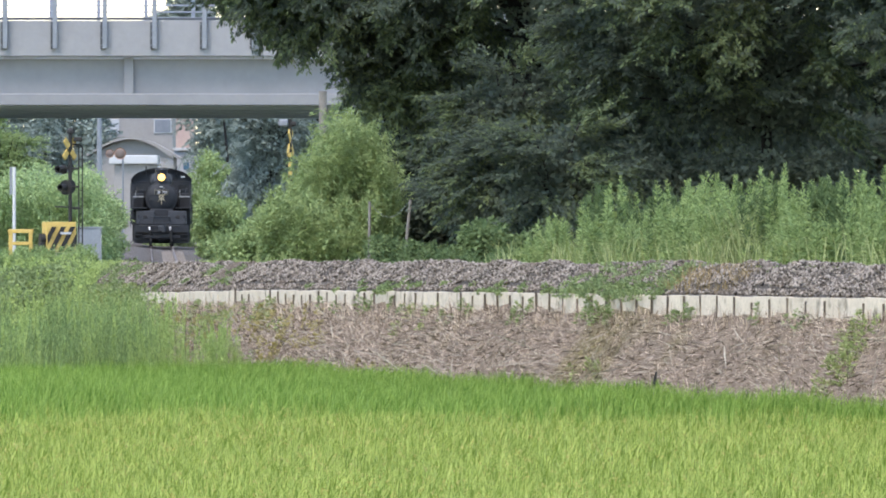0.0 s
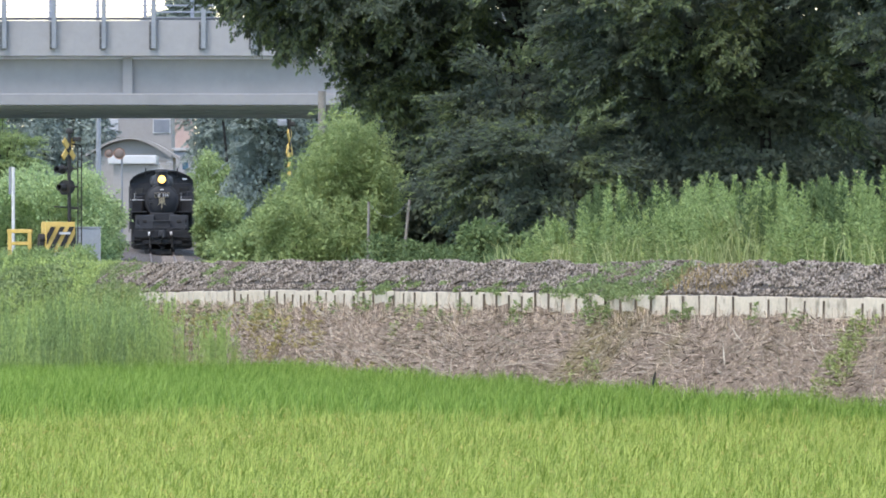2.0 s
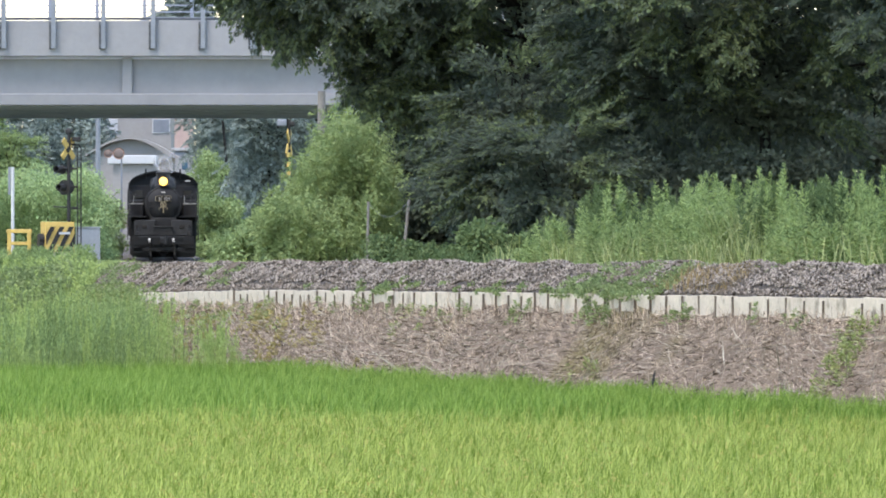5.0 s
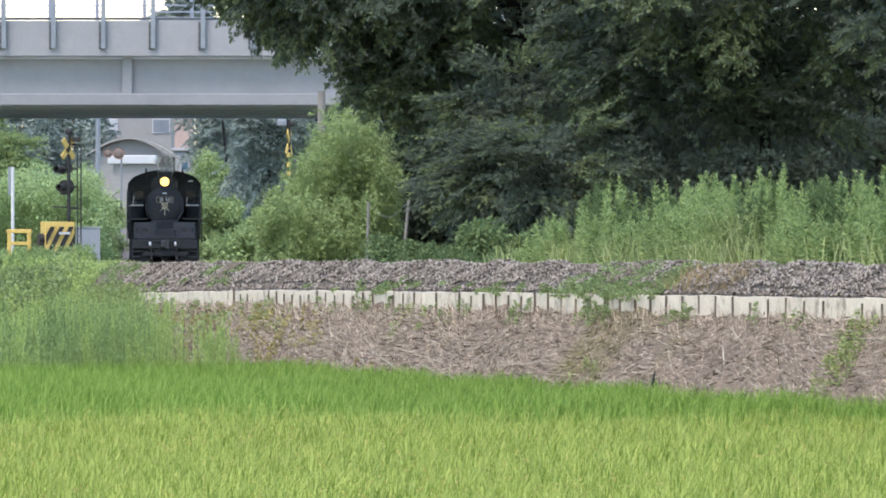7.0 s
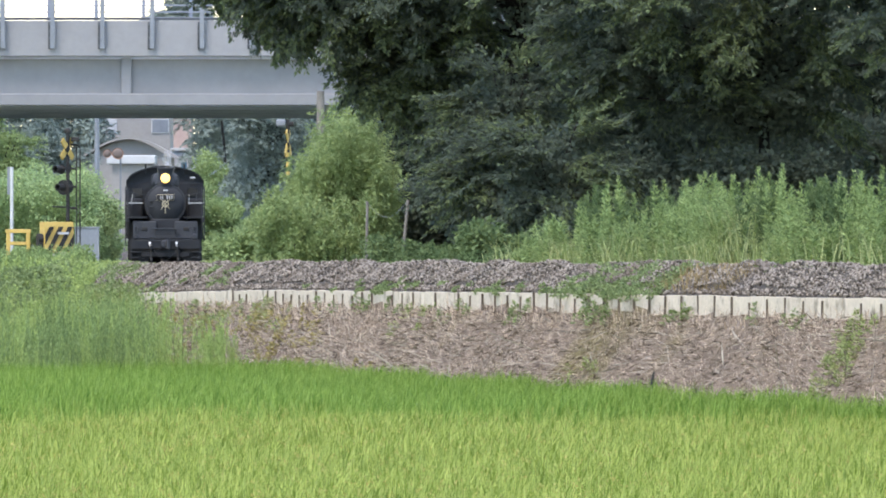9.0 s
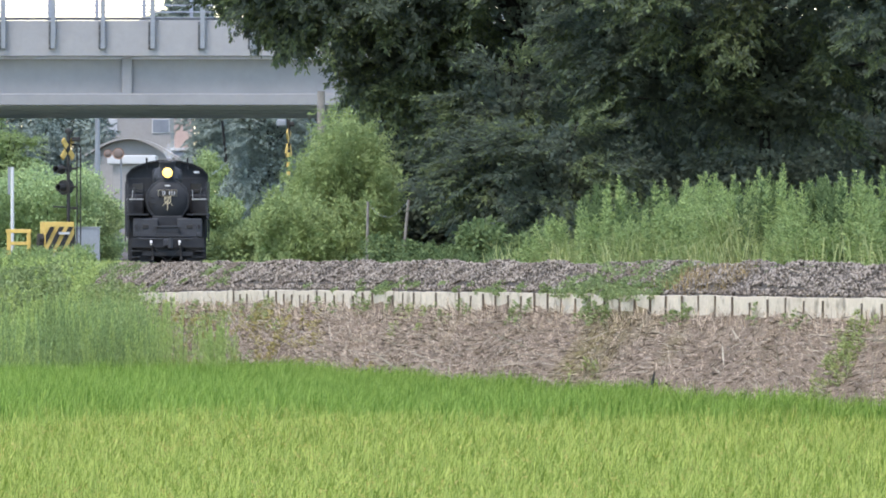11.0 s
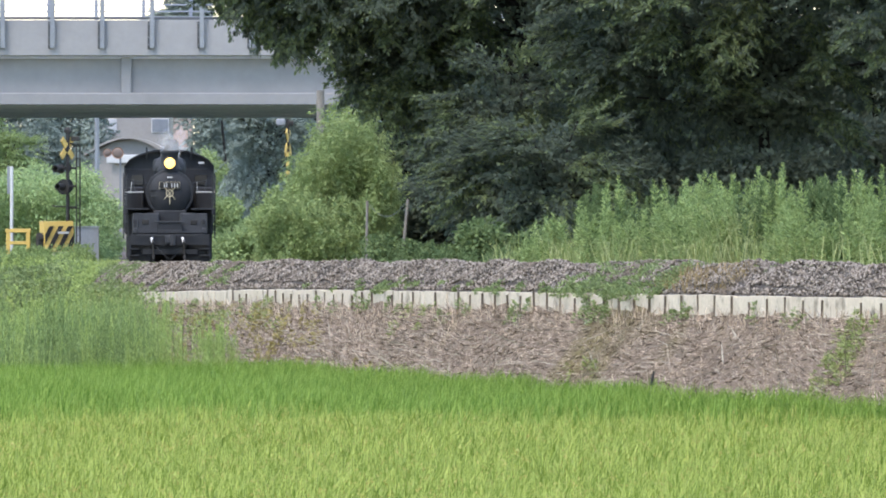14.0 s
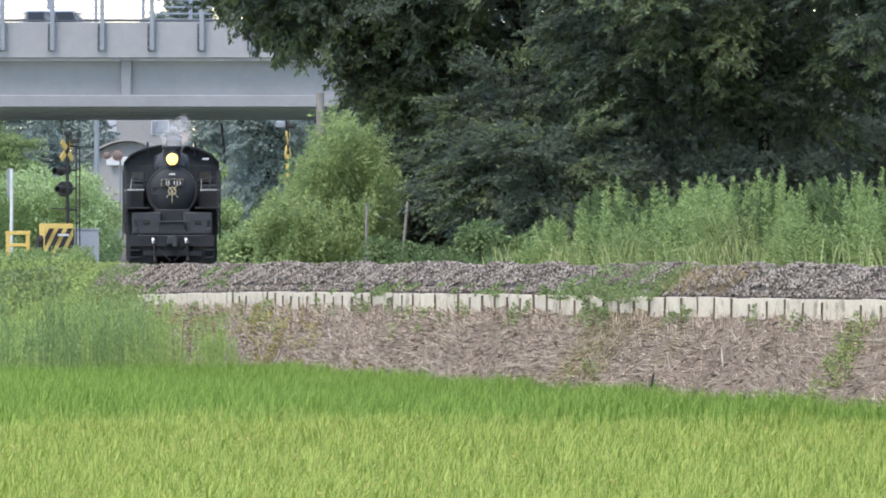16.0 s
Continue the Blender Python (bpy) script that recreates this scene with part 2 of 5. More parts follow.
def ground_sheet():
    ns = np.concatenate([[-3000, -1200, -500, -200, -100, -60], np.arange(-40, -3, 1.0), [-2.9, -2.62, -2.58, -1.5, 0, 1.5, 2.3, 2.69, 2.71],
                         np.arange(2.9, 7.2, 0.22), np.arange(7.5, 40, 1.0), [60, 100, 200, 500, 1200, 3000]])
    ys = np.concatenate([[-1000, -200, 0, 60], np.arange(100, 420, 1.4), np.arange(420, 640, 6), [700, 800, 1000, 1500, 2500, 4500]])
    N, Y = np.meshgrid(ns, ys)
    yc = np.clip(Y, 100, 900)
    X = track_x(yc) - N * np.where(np.abs(N) < 60, np.sqrt(1 + track_turn(yc) ** 2), 1)
    z = ground_z(X, yc)
    wob = (np.sin(X * 1.7 + Y * 0.31) * np.sin(X * 0.6 - Y * 0.77) + 0.8 * np.sin(Y * 1.9 + X * 2.6) * np.sin(Y * 0.53)) * 0.055
    z = z + np.where((N > 2.75) & (z > 0.15), wob, 0)
    V = np.stack([X, Y, z], -1).reshape(-1, 3)
    na, nb = len(ns), len(ys)
    i = (np.arange(nb - 1)[:, None] * na + np.arange(na - 1)[None, :]).ravel()
    F = np.stack([i, i + na, i + na + 1, i + 1], 1)
    me = mesh_np("ground", V, F, np.full(len(F), 4), SOIL)
    me.materials.append(BANK)
    me.materials.append(PADDY)
    cy, cn = V[F].mean(1)[:, 1], N.ravel()[F].mean(1)
    idx = np.where((cn > 2.4) & (cn < 4.7) & (cy < 275) & (cy > 100), 1, 0)
    idx = np.where((cn >= 4.7) & (cn < 61) & (cy < 300) & (cy > 0), 2, idx)
    me.polygons.foreach_set("material_index", idx.astype(np.int32))
    me.polygons.foreach_set("use_smooth", [True] * len(me.polygons))
    tagged(new("ground", me), "flat paddy land with a weedy railway embankment", "ground", kind="structure")


ground_sheet()


def sweep(name, section, ys, material, parent=None, label="", closed=False):
    """A strip of (offset, height above rail or function) pairs along the track."""
    V, m = [], len(section)
    for y in ys:
        for n, dz in section:
            x, yy = beside(y, n)
            z = dz(y) if callable(dz) else rail_z(y) + dz
            V.append((x, yy, z))
    F = []
    for i in range(len(ys) - 1):
        for j in range(m if closed else m - 1):
            a, b = i * m + j, i * m + (j + 1) % m
            F.append((a, a + m, b + m, b))
    me = mesh_np(name, V, F, np.full(len(F), 4), material)
    ob = new(name, me)
    ob.parent = parent
    if label:
        tagged(ob, label)
    return ob


def track():
    ys = np.concatenate([np.arange(120, 330, 2.0), np.arange(330, 520, 5.0), np.arange(520, 900, 20.0)])
    bed = sweep("ballast_bed", [(2.63, lambda y: kerb_z(y) - 0.02), (2.1, lambda y: kerb_z(y) * 0.45 + (rail_z(y) + 0.02) * 0.55), (1.65, -0.0), (1.3, 0.0), (0.9, -0.06), (0, -0.16), (-0.9, -0.16),
                                (-1.8, -0.2), (-2.9, -0.6)], ys, BED)
    tagged(bed, "grey crushed-stone ballast bed of a single track", "ballast", kind="structure")
    t = thing("railway_track", 0, 0, 0, "single narrow-gauge railway track with rusty rails on sleepers", "track")
    t["kind"] = "structure"
    for g in (-0.5335, 0.5335):
        sweep("rail", [(g - 0.06, -0.15), (g - 0.06, -0.13), (g - 0.01, -0.11), (g - 0.01, -0.04), (g - 0.032, -0.03), (g - 0.032, 0.0),
                       (g + 0.032, 0.0), (g + 0.032, -0.03), (g + 0.01, -0.04), (g + 0.01, -0.11), (g + 0.06, -0.13), (g + 0.06, -0.15)],
              ys, RAIL, t, closed=True)
    return t


TRACK = track()


def ballast_stones():
    n = 60000
    y = 183 + 135 * rng.random(n) ** 1.25
    u = rng.random(n)
    off = np.where(rng.random(n) < 0.88, 1.3 + 1.32 * u, -1.4 + 2.7 * u)
    z0 = np.where(off > 1.65, np.interp((off - 1.65) / 0.97, [0, 0.46, 1], [1, 0.55, 0]) * (rail_z(y) - 0.01 - kerb_z(y)) + kerb_z(y) + 0.03, np.interp(off, [-1.4, 0, 0.9, 1.3, 1.65], [-0.18, -0.16, -0.06, 0, 0]) + rail_z(y))
    x, yy = beside(y, off)
    hump = 0.045 + 0.045 * np.sin(y * 0.9 + 2 * np.sin(y * 0.31)) + 0.03 * np.sin(y * 2.3)
    c = np.stack([x, yy, z0 + hump * ((off > 1.2) & (off < 2.45)) + 0.01], -1)
    s = rng.uniform(0.015, 0.036, n) * rng.choice([1, 1, 1, 1.5], n)
    d = np.array([[1, 0, 0], [-0.5, 0.87, 0], [-0.5, -0.87, 0], [0, 0, 0.9], [0, 0, -0.9]], float)
    v = c[:, None, :] + (d[None] + rng.normal(size=(n, 5, 3)) * 0.28) * s[:, None, None]
    f = np.array([[0, 1, 3], [1, 2, 3], [2, 0, 3], [1, 0, 4], [2, 1, 4], [0, 2, 4]])
    F = np.arange(n)[:, None, None] * 5 + f[None]
    me = mesh_np("ballast_stones", v.reshape(-1, 3), F, np.full(n * 6, 3), STONE)
    tagged(new("ballast_stones", me), "loose grey-brown crushed ballast stones on the track shoulder", "ballast stones", kind="stuff")


ballast_stones()


# ---- road bridge over the line ----
BY0, BY1 = 408.0, 428.0


def road_bridge():
    b = thing("road_bridge", -10, BY0, 0, "pale grey concrete road bridge with post-and-wire fence over the railway", "bridge")
    X0, X1 = -480.0, 480.0
    def bx(x0, x1, y0, y1, z0, z1, bevel=0.0, bm=None):
        return box(x0, x1, y0, y1, z0, z1, bevel, bm)
    near = bx(X0, X1, 0.0, 0.6, 9.14, 9.62, 0.04)
    bx(X0, X1, 0.28, 0.6, 9.62, 11.0, 0.0, near)
    part("girder", near, GIRDER, b)
    for x in (-22.6, -2.7, 17.0):
        part("web_stiffener", bx(x - 0.2, x + 0.2, 0.06, 0.5, 9.6, 11.05, 0.03), GIRDER, b)
    part("parapet", bx(X0, X1, -0.35, 0.1, 11.12, 12.55, 0.02), CONC, b)
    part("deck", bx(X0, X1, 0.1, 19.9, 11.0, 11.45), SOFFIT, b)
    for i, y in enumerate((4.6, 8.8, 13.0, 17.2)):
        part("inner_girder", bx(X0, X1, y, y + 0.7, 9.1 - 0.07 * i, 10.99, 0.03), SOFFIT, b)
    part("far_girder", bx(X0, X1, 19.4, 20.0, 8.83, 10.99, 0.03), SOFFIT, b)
    part("far_parapet", bx(X0, X1, 19.95, 20.35, 11.1, 12.8, 0.02), CONC, b)
    part("far_rail", bx(X0, X1, 20.0, 20.12, 12.98, 13.08), DARKRAIL, b)
    part("kerb_rail", bx(X0, X1, 0.2, 0.3, 12.60, 12.66), DARKRAIL, b)
    # fence posts: steel sections bolted to the parapet's outer face
    k = -14
    while True:
        x = -5.70 + 2.0 * k
        k += 1
        if x > 24:
            break
        if x < -28:
            continue
        bm = bx(x - 0.03, x + 0.15, -0.60, -0.53, 11.42, 14.6, 0.01)
        bx(x + 0.04, x + 0.08, -0.53, -0.37, 11.42, 14.6, 0.0, bm)
        bx(x - 0.03, x + 0.15, -0.42, -0.36, 11.42, 14.6, 0.01, bm)
        p = part("fence_post", bm, POST, b)
        # added dark plate paints the shaded side of the post's section
        pl = bx(x - 0.12, x - 0.035, -0.46, -0.36, 11.40, 12.48, 0.01)
        pb = part("post_side", pl, DARKRAIL, p, "dark plate standing in for the post's shaded bolted side")
        for zz in (11.55, 11.85, 12.15, 12.4):
            part("bolt", rod((x - 0.08, -0.49, zz), (x - 0.08, -0.455, zz), 0.025, n=6), POST, p)
    for i in range(-14, 18):
        x = -6.6 + 1.995 * i
        part("far_post", bx(x - 0.06, x + 0.09, 20.1, 20.25, 12.7, 14.8, 0.01), POST, b)
    for z in (12.98, 13.22, 13.5, 13.8, 14.1):
        part("fence_wire", rod((X0, 20.05, z + 0.1), (X1, 20.05, z + 0.1), 0.028, n=6), POST, b)
    for k in range(-11, 12):
        x = -11.0 + 40.0 * k + (20 if k > 0 else -10 if k == 0 else -20)
        part("pier", bx(x - 1.0, x + 1.0, 2.0, 18.0, -0.5, 9.1 if k < 1 else 8.8, 0.2), CONC, b)
    return b


road_bridge()


# ---- steam locomotive ----
def locomotive():
    """Tank engine; its front looks along -y, the origin lies on the rail under the buffer beam."""
    L = thing("steam_locomotive", track_x(503), 503, rail_z(503), "black steam tank locomotive with a lit yellow headlight", "locomotive")
    C = 2.41
    part("boiler", lathe([(0.70, 1.0), (0.74, 1.1), (0.74, 8.2), (0.5, 8.3)], "y", 40, (0, 0, C)), BLACK, L, smooth=False)
    door = part("smokebox_door", lathe([(0.02, 0.70), (0.3, 0.72), (0.52, 0.79), (0.66, 0.90), (0.70, 0.93), (0.70, 1.02)], "y", 48, (0, 0, C)), BLACK, L, "domed black smokebox door", True)
    part("door_ring", lathe([(0.72, 0.94), (0.78, 0.95), (0.79, 1.0), (0.79, 1.9), (0.74, 1.95)], "y", 48, (0, 0, C)), BLACK, L)
    for a in (20, -20):
        part("hinge_strap", box(-0.62, -0.05, 0.76, 0.80, C + math.sin(radians(a)) * 0.3 - 0.03, C + math.sin(radians(a)) * 0.3 + 0.03, 0.01), BLACK, door)
    plate = part("number_plate", box(-0.33, 0.33, 0.655, 0.685, C + 0.15, C + 0.36, 0.01), BLACKP, L, "black number plate with unreadable pale marks")
    part("plate_rim", box(-0.338, 0.338, 0.675, 0.695, C + 0.142, C + 0.368, 0.006), BRASS, plate)
    for x in (-0.17, -0.10, 0.07, 0.16, 0.25):
        part("plate_bar", box(x - 0.014, x + 0.014, 0.648, 0.66, C + 0.19, C + 0.32), WHITEP, plate)
    part("name_tablet", box(-0.09, 0.09, 0.72, 0.75, C + 0.50, C + 0.545, 0.005), WHITEP, L, "small white tablet")
    em = part("emblem", lathe([(0.10, 0.0), (0.125, 0.0), (0.125, 0.03), (0.10, 0.03), (0.10, 0.0)], "y", 28, (0, 0.645, C + 0.0), False), BRASS, L, "gold crossed festive emblem on the smokebox door")
    for a in (40, -40):
        c, s = math.sin(radians(a)) * 0.29, math.cos(radians(a)) * 0.26
        part("emblem_arm", rod((-c * 0.95, 0.66, C - s), (c * 0.95, 0.66, C + s), 0.010, n=8), BRASS, em)
    part("emblem_arm", rod((0, 0.66, C - 0.36), (0, 0.66, C + 0.0), 0.012, n=8), BRASS, em)
    hl = part("headlight", lathe([(0.205, 0.80), (0.215, 0.84), (0.20, 1.15), (0.09, 1.3)], "y", 28, (0, 0, 3.40)), BLACK, L, "round headlight housing")
    part("headlight_lens", lathe([(0.05, 0.765), (0.14, 0.775), (0.178, 0.79), (0.178, 0.80)], "y", 28, (0, 0, 3.40)), LAMP, hl, "lit warm yellow lens")
    part("headlight_bracket", box(-0.1, 0.1, 0.9, 1.2, 3.05, 3.25, 0.02), BLACK, hl)
    part("chimney", lathe([(0.46, 3.12), (0.36, 3.25), (0.29, 3.4), (0.275, 3.70), (0.31, 3.74), (0.31, 3.82), (0.22, 3.82)], "z", 32, (0, 1.55, 0)), BLACK, L, smooth=True)
    part("steam_dome", lathe([(0.52, 3.05), (0.50, 3.35), (0.42, 3.55), (0.25, 3.66), (0.05, 3.69)], "z", 32, (0, 3.3, 0)), GREYIRON, L, smooth=True)
    part("sand_dome", box(-0.55, 0.55, 4.3, 5.4, 3.0, 3.6, 0.18), BLACK, L)
    for x in (-0.22, 0.22):
        part("safety_valve", rod((x, 5.7, 3.1), (x, 5.7, 3.72), 0.06, n=10), BRASS, L)
    # side tanks, deflectors, running boards
    for s in (-1, 1):
        part("side_tank", box(s * 0.86, s * 1.46, 2.6, 7.2, 1.38, 2.62, 0.06), BLACK, L)
        d = box(s * 1.395, s * 1.42, 0.55, 2.35, 1.95, 3.05, 0.008)
        for v in d.verts:
            if v.co.z > 2.5 and v.co.y < 1.0:
                v.co.y += 0.25
        df = part("smoke_deflector", d, BLACK, L, "upright sheet-steel smoke deflector")
        part("deflector_rail", rod((s * 1.44, 0.60, 2.0), (s * 1.44, 0.86, 2.98), 0.016, n=8), GREYIRON, df)
        part("deflector_foot", box(s * 0.86, s * 1.47, 0.72, 0.82, 2.42, 2.47, 0.01), WEAR, df, "pale worn step edge")
        part("deflector_stay", rod((s * 0.78, 1.3, 2.75), (s * 1.40, 1.2, 2.85), 0.018, n=8), BLACK, df)
        part("lamp_iron", rod((s * 1.15, 0.58, 2.45), (s * 1.22, 0.58, 2.88), 0.02, n=8), GREYIRON, df)
        part("running_board", box(s * 0.70, s * 1.47, 0.35, 8.4, 1.86, 1.92, 0.01), BLACK, L)
        part("board_edge", box(s * 1.39, s * 1.47, 0.33, 2.4, 1.72, 1.9, 0.01), BLACK, L)
        cy = part("cylinder", lathe([(0.18, 0.32), (0.30, 0.34), (0.37, 0.40), (0.37, 0.52), (0.41, 0.55), (0.41, 1.6), (0.3, 1.66)], "y", 32, (s * 0.96, 0, 0.70)), BLACK, L, "sooty cylinder with domed cover")
        part("valve_chest", box(s * 0.34, s * 1.24, 0.40, 1.5, 1.06, 1.76, 0.05), GREYIRON, L)
        part("valve_cover", box(s * 0.69, s * 0.90, 0.375, 0.42, 1.38, 1.53, 0.02), BLACKP, L, "dark square valve opening")
        part("valve_boss", rod((s * 1.10, 0.36, 1.46), (s * 1.10, 0.42, 1.46), 0.08, n=20), BLACK, L)
        part("front_step", box(s * 1.0, s * 1.32, 0.02, 0.3, 0.55, 0.60, 0.01), BLACK, L)
        part("step_hanger", box(s * 1.28, s * 1.31, 0.04, 0.26, 0.35, 1.05, 0.005), BLACK, L)
        part("skirt_plate", box(s * 0.62, s * 1.34, 0.30, 0.34, 0.16, 0.95, 0.01), BLACK, L)
        part("grab_iron", rod((s * 1.30 if s < 0 else 0.90, 0.66, 2.40), (s * 1.25 if s < 0 else 0.90, 0.66, 2.78), 0.012, n=8), WEAR, L, "pale worn grab iron")
        part("coupling_chain", rod((s * 0.46, -0.04, 0.66), (s * 0.03, -0.12, 0.22), 0.016, n=6), BLACK, L)
        part("lower_step", box(s * 1.0, s * 1.32, 0.02, 0.3, 0.33, 0.38, 0.01), BLACK, L)
        part("handrail", rod((s * 1.48, 0.75, 1.1), (s * 1.50, 0.78, 2.95), 0.018, n=8), GREYIRON, L)
        part("cab_handrail", rod((s * 1.53, 7.1, 0.9), (s * 1.53, 7.1, 3.1), 0.02, n=8), GREYIRON, L)
        part("boiler_handrail", rod((s * 0.80, 1.0, C + 0.35), (s * 0.80, 6.9, C + 0.35), 0.02, n=8), GREYIRON, L)
        part("stanchion", rod((s * 1.05, 0.05, 0.85), (s * 1.05, 0.05, 1.55), 0.018, n=8), GREYIRON, L)
        part("guard_iron", box(s * 0.50, s * 0.57, 0.15, 0.2, 0.08, 0.8, 0.01), BLACK, L)
        part("marker_lamp", lathe([(0.07, -0.02), (0.085, 0.0), (0.085, 0.14), (0.05, 0.16)], "y", 16, (s * 1.12, 0.0, 1.18)), GREYIRON, L)
    # cab: front wall with two windows, arched roof
    cab = part("cab", box(-1.48, 1.48, 7.2, 9.3, 1.05, 3.26, 0.04), BLACK, L)
    for s in (-1, 1):
        part("cab_window", box(s * 0.86, s * 1.28, 7.165, 7.19, 2.70, 3.05, 0.02), GLASS, cab, "dark cab front window")
    roof = bmesh.new()
    prof = []
    for i in range(17):
        a = -1 + 2 * i / 16
        prof.append((a * 1.51, 3.92 - 0.42 * abs(a) ** 2 - 0.16 * abs(a) ** 14))
    for y0 in (7.0, 10.6):
        for px, pz in prof:
            roof.verts.new((px, y0, pz))
        for px, pz in reversed(prof):
            roof.verts.new((px, y0, pz - 0.06 if y0 > 8 else pz - 0.06))
    roof.verts.ensure_lookup_table()
    m = 34
    for i in range(m):
        roof.faces.new((roof.verts[i], roof.verts[(i + 1) % m], roof.verts[m + (i + 1) % m], roof.verts[m + i]))
    roof.faces.new([roof.verts[i] for i in range(m)])
    roof.faces.new([roof.verts[m + i] for i in range(m)])
    bmesh.ops.recalc_face_normals(roof, faces=roof.faces)
    part("cab_roof", roof, BLACK, cab, "arched black cab roof")
    fw = bmesh.new()
    vs = [fw.verts.new((px, 7.22, pz - 0.05)) for px, pz in prof] + [fw.verts.new((1.48, 7.22, 2.4)), fw.verts.new((-1.48, 7.22, 2.4))]
    face = fw.faces.new(vs)
    ex = bmesh.ops.extrude_face_region(fw, geom=[face])
    bmesh.ops.translate(fw, vec=(0, 0.08, 0), verts=[g for g in ex["geom"] if isinstance(g, bmesh.types.BMVert)])
    bmesh.ops.recalc_face_normals(fw, faces=fw.faces)
    part("cab_front", fw, BLACK, cab)
    part("coal_bunker", box(-1.46, 1.46, 9.3, 11.6, 1.05, 3.05, 0.06), BLACK, L)
    part("roof_plate", box(0.98, 1.18, 6.96, 6.99, 3.42, 3.48), WHITEP, cab, "small white roof plate")
    for x in (-0.75, 0.75):
        part("roof_vent", rod((x, 7.1, 3.55), (x, 7.1, 3.98), 0.035, n=8), BLACK, cab)
    part("generator", box(-0.28, 0.28, 6.1, 6.6, 3.3, 3.82, 0.08), BLACK, L)
    # front end
    bb = part("buffer_beam", box(-1.30, 1.30, 0.0, 0.10, 0.70, 1.05, 0.006), BLACK, L)
    part("front_deck", box(-0.64, 0.64, 0.02, 1.0, 1.08, 1.14, 0.01), BLACK, L)
    part("deck_step", box(-0.40, 0.40, 0.28, 1.0, 1.14, 1.46, 0.02), BLACK, L)
    part("smokebox_saddle", box(-0.56, 0.56, 0.75, 2.0, 1.42, 1.85, 0.05), BLACK, L)
    part("deck_lip", box(-0.50, 0.50, 0.24, 0.30, 1.44, 1.49, 0.01), GREYIRON, L)
    cp = part("coupler", box(-0.16, 0.17, -0.42, 0.1, 0.74, 1.02, 0.06), GREYIRON, L, "grey knuckle coupler")
    part("knuckle", rod((0.1, -0.42, 0.70), (0.1, -0.42, 1.06), 0.09, n=14), GREYIRON, cp)
    part("lifting_lever", rod((-1.1, -0.06, 1.02), (0.9, -0.06, 1.02), 0.018, n=8), GREYIRON, L)
    for x, k in ((-0.60, 1), (0.42, 0.8)):
        hz = part("brake_hose", rod((x, -0.05, 0.94), (x + 0.03, -0.16, 0.80), 0.045, n=10), HOSE, L, "pale fitted brake hose")
        part("hose_tail", rod((x + 0.03, -0.16, 0.88), (x + 0.06, -0.18, 0.30), 0.03, n=10), BLACKP, hz)
        part("hose_head", rod((x + 0.06, -0.20, 0.24), (x + 0.06, -0.16, 0.36), 0.05, n=10), BLACKP, hz)
    part("main_frame", box(-0.42, 0.42, 0.1, 11.0, 0.50, 1.2, 0.02), BLACK, L)
    for s in (-1, 1):
        part("cab_step", box(s * 1.05, s * 1.44, 7.6, 8.2, 0.25, 1.04, 0.02), BLACK, L)
        part("step_plate", box(s * 1.0, s * 1.40, 2.05, 2.4, 0.22, 1.7, 0.02), BLACK, L)
    part("brake_rigging", box(-1.2, 1.2, 1.75, 2.3, 0.14, 0.62, 0.03), BLACK, L)
    part("rail_guard", box(-0.9, 0.9, 0.06, 0.10, 0.40, 0.56, 0.01), BLACK, L)
    axles = []
    for name, r, y in (("pony_axle", 0.43, 1.35), ("driving_axle", 0.76, 3.3), ("driving_axle", 0.76, 5.2), ("driving_axle", 0.76, 7.1),
                       ("trailing_axle", 0.43, 9.3), ("trailing_axle", 0.43, 10.9)):
        ax = part(name, rod((-0.5, 0, 0), (0.5, 0, 0), 0.09, n=12), GREYIRON, L)
        ax.matrix_basis = pose(0, y, r)
        for s in (-1, 1):
            w = lathe([(r * 0.18, s * 0.60), (r * 0.2, s * 0.61), (r * 0.80, s * 0.575), (r * 0.99, s * 0.60), (r, s * 0.50), (r + 0.028, s * 0.495), (r + 0.028, s * 0.47), (r * 0.8, s * 0.47)], "x", 32)
            part("wheel", w, GREYIRON, ax)
        axles.append((ax, r, y))
    return L, axles


LOCO, AXLES = locomotive()


def puff_material():
    m = bpy.data.materials.new("thin steam")
    m.use_nodes = True
    n, l = m.node_tree.nodes, m.node_tree.links
    bs = n["Principled BSDF"]
    bs.inputs["Base Color"].default_value, bs.inputs["Roughness"].default_value = (0.9, 0.9, 0.9, 1), 1.0
    bs.inputs["Specular IOR Level"].default_value = 0.0
    tc = n.new("ShaderNodeTexCoord")
    no = n.new("ShaderNodeTexNoise")
    no.inputs["Scale"].default_value, no.inputs["Detail"].default_value = 2.2, 6
    l.new(tc.outputs["Object"], no.inputs["Vector"])
    mr = n.new("ShaderNodeMapRange")
    mr.inputs["From Min"].default_value, mr.inputs["From Max"].default_value = 0.40, 0.75
    mr.inputs["To Min"].default_value, mr.inputs["To Max"].default_value = 0.0, 0.20
    l.new(no.outputs["Fac"], mr.inputs["Value"])
    l.new(mr.outputs["Result"], bs.inputs["Alpha"])
    return m


STEAM = puff_material()


def steam_puff(i, r):
    bm = bmesh.new()
    bmesh.ops.create_icosphere(bm, subdivisions=3, radius=r)
    for v in bm.verts:
        k = 1 + 0.45 * noise.noise(v.co * 2.2 / r * 0.6 + Vector((i * 3.1, 0, 0)))
        v.co = Vector((v.co.x * 0.8, v.co.y * 1.2, v.co.z * 1.15)) * k
    ob = part("steam_puff", bm, STEAM, None, smooth=True)
    return tagged(ob, "thin white puff of drifting steam above the locomotive", "steam", "steam plume")


PUFFS = [steam_puff(i, 0.16 + 0.035 * (i % 6)) for i in range(22)]


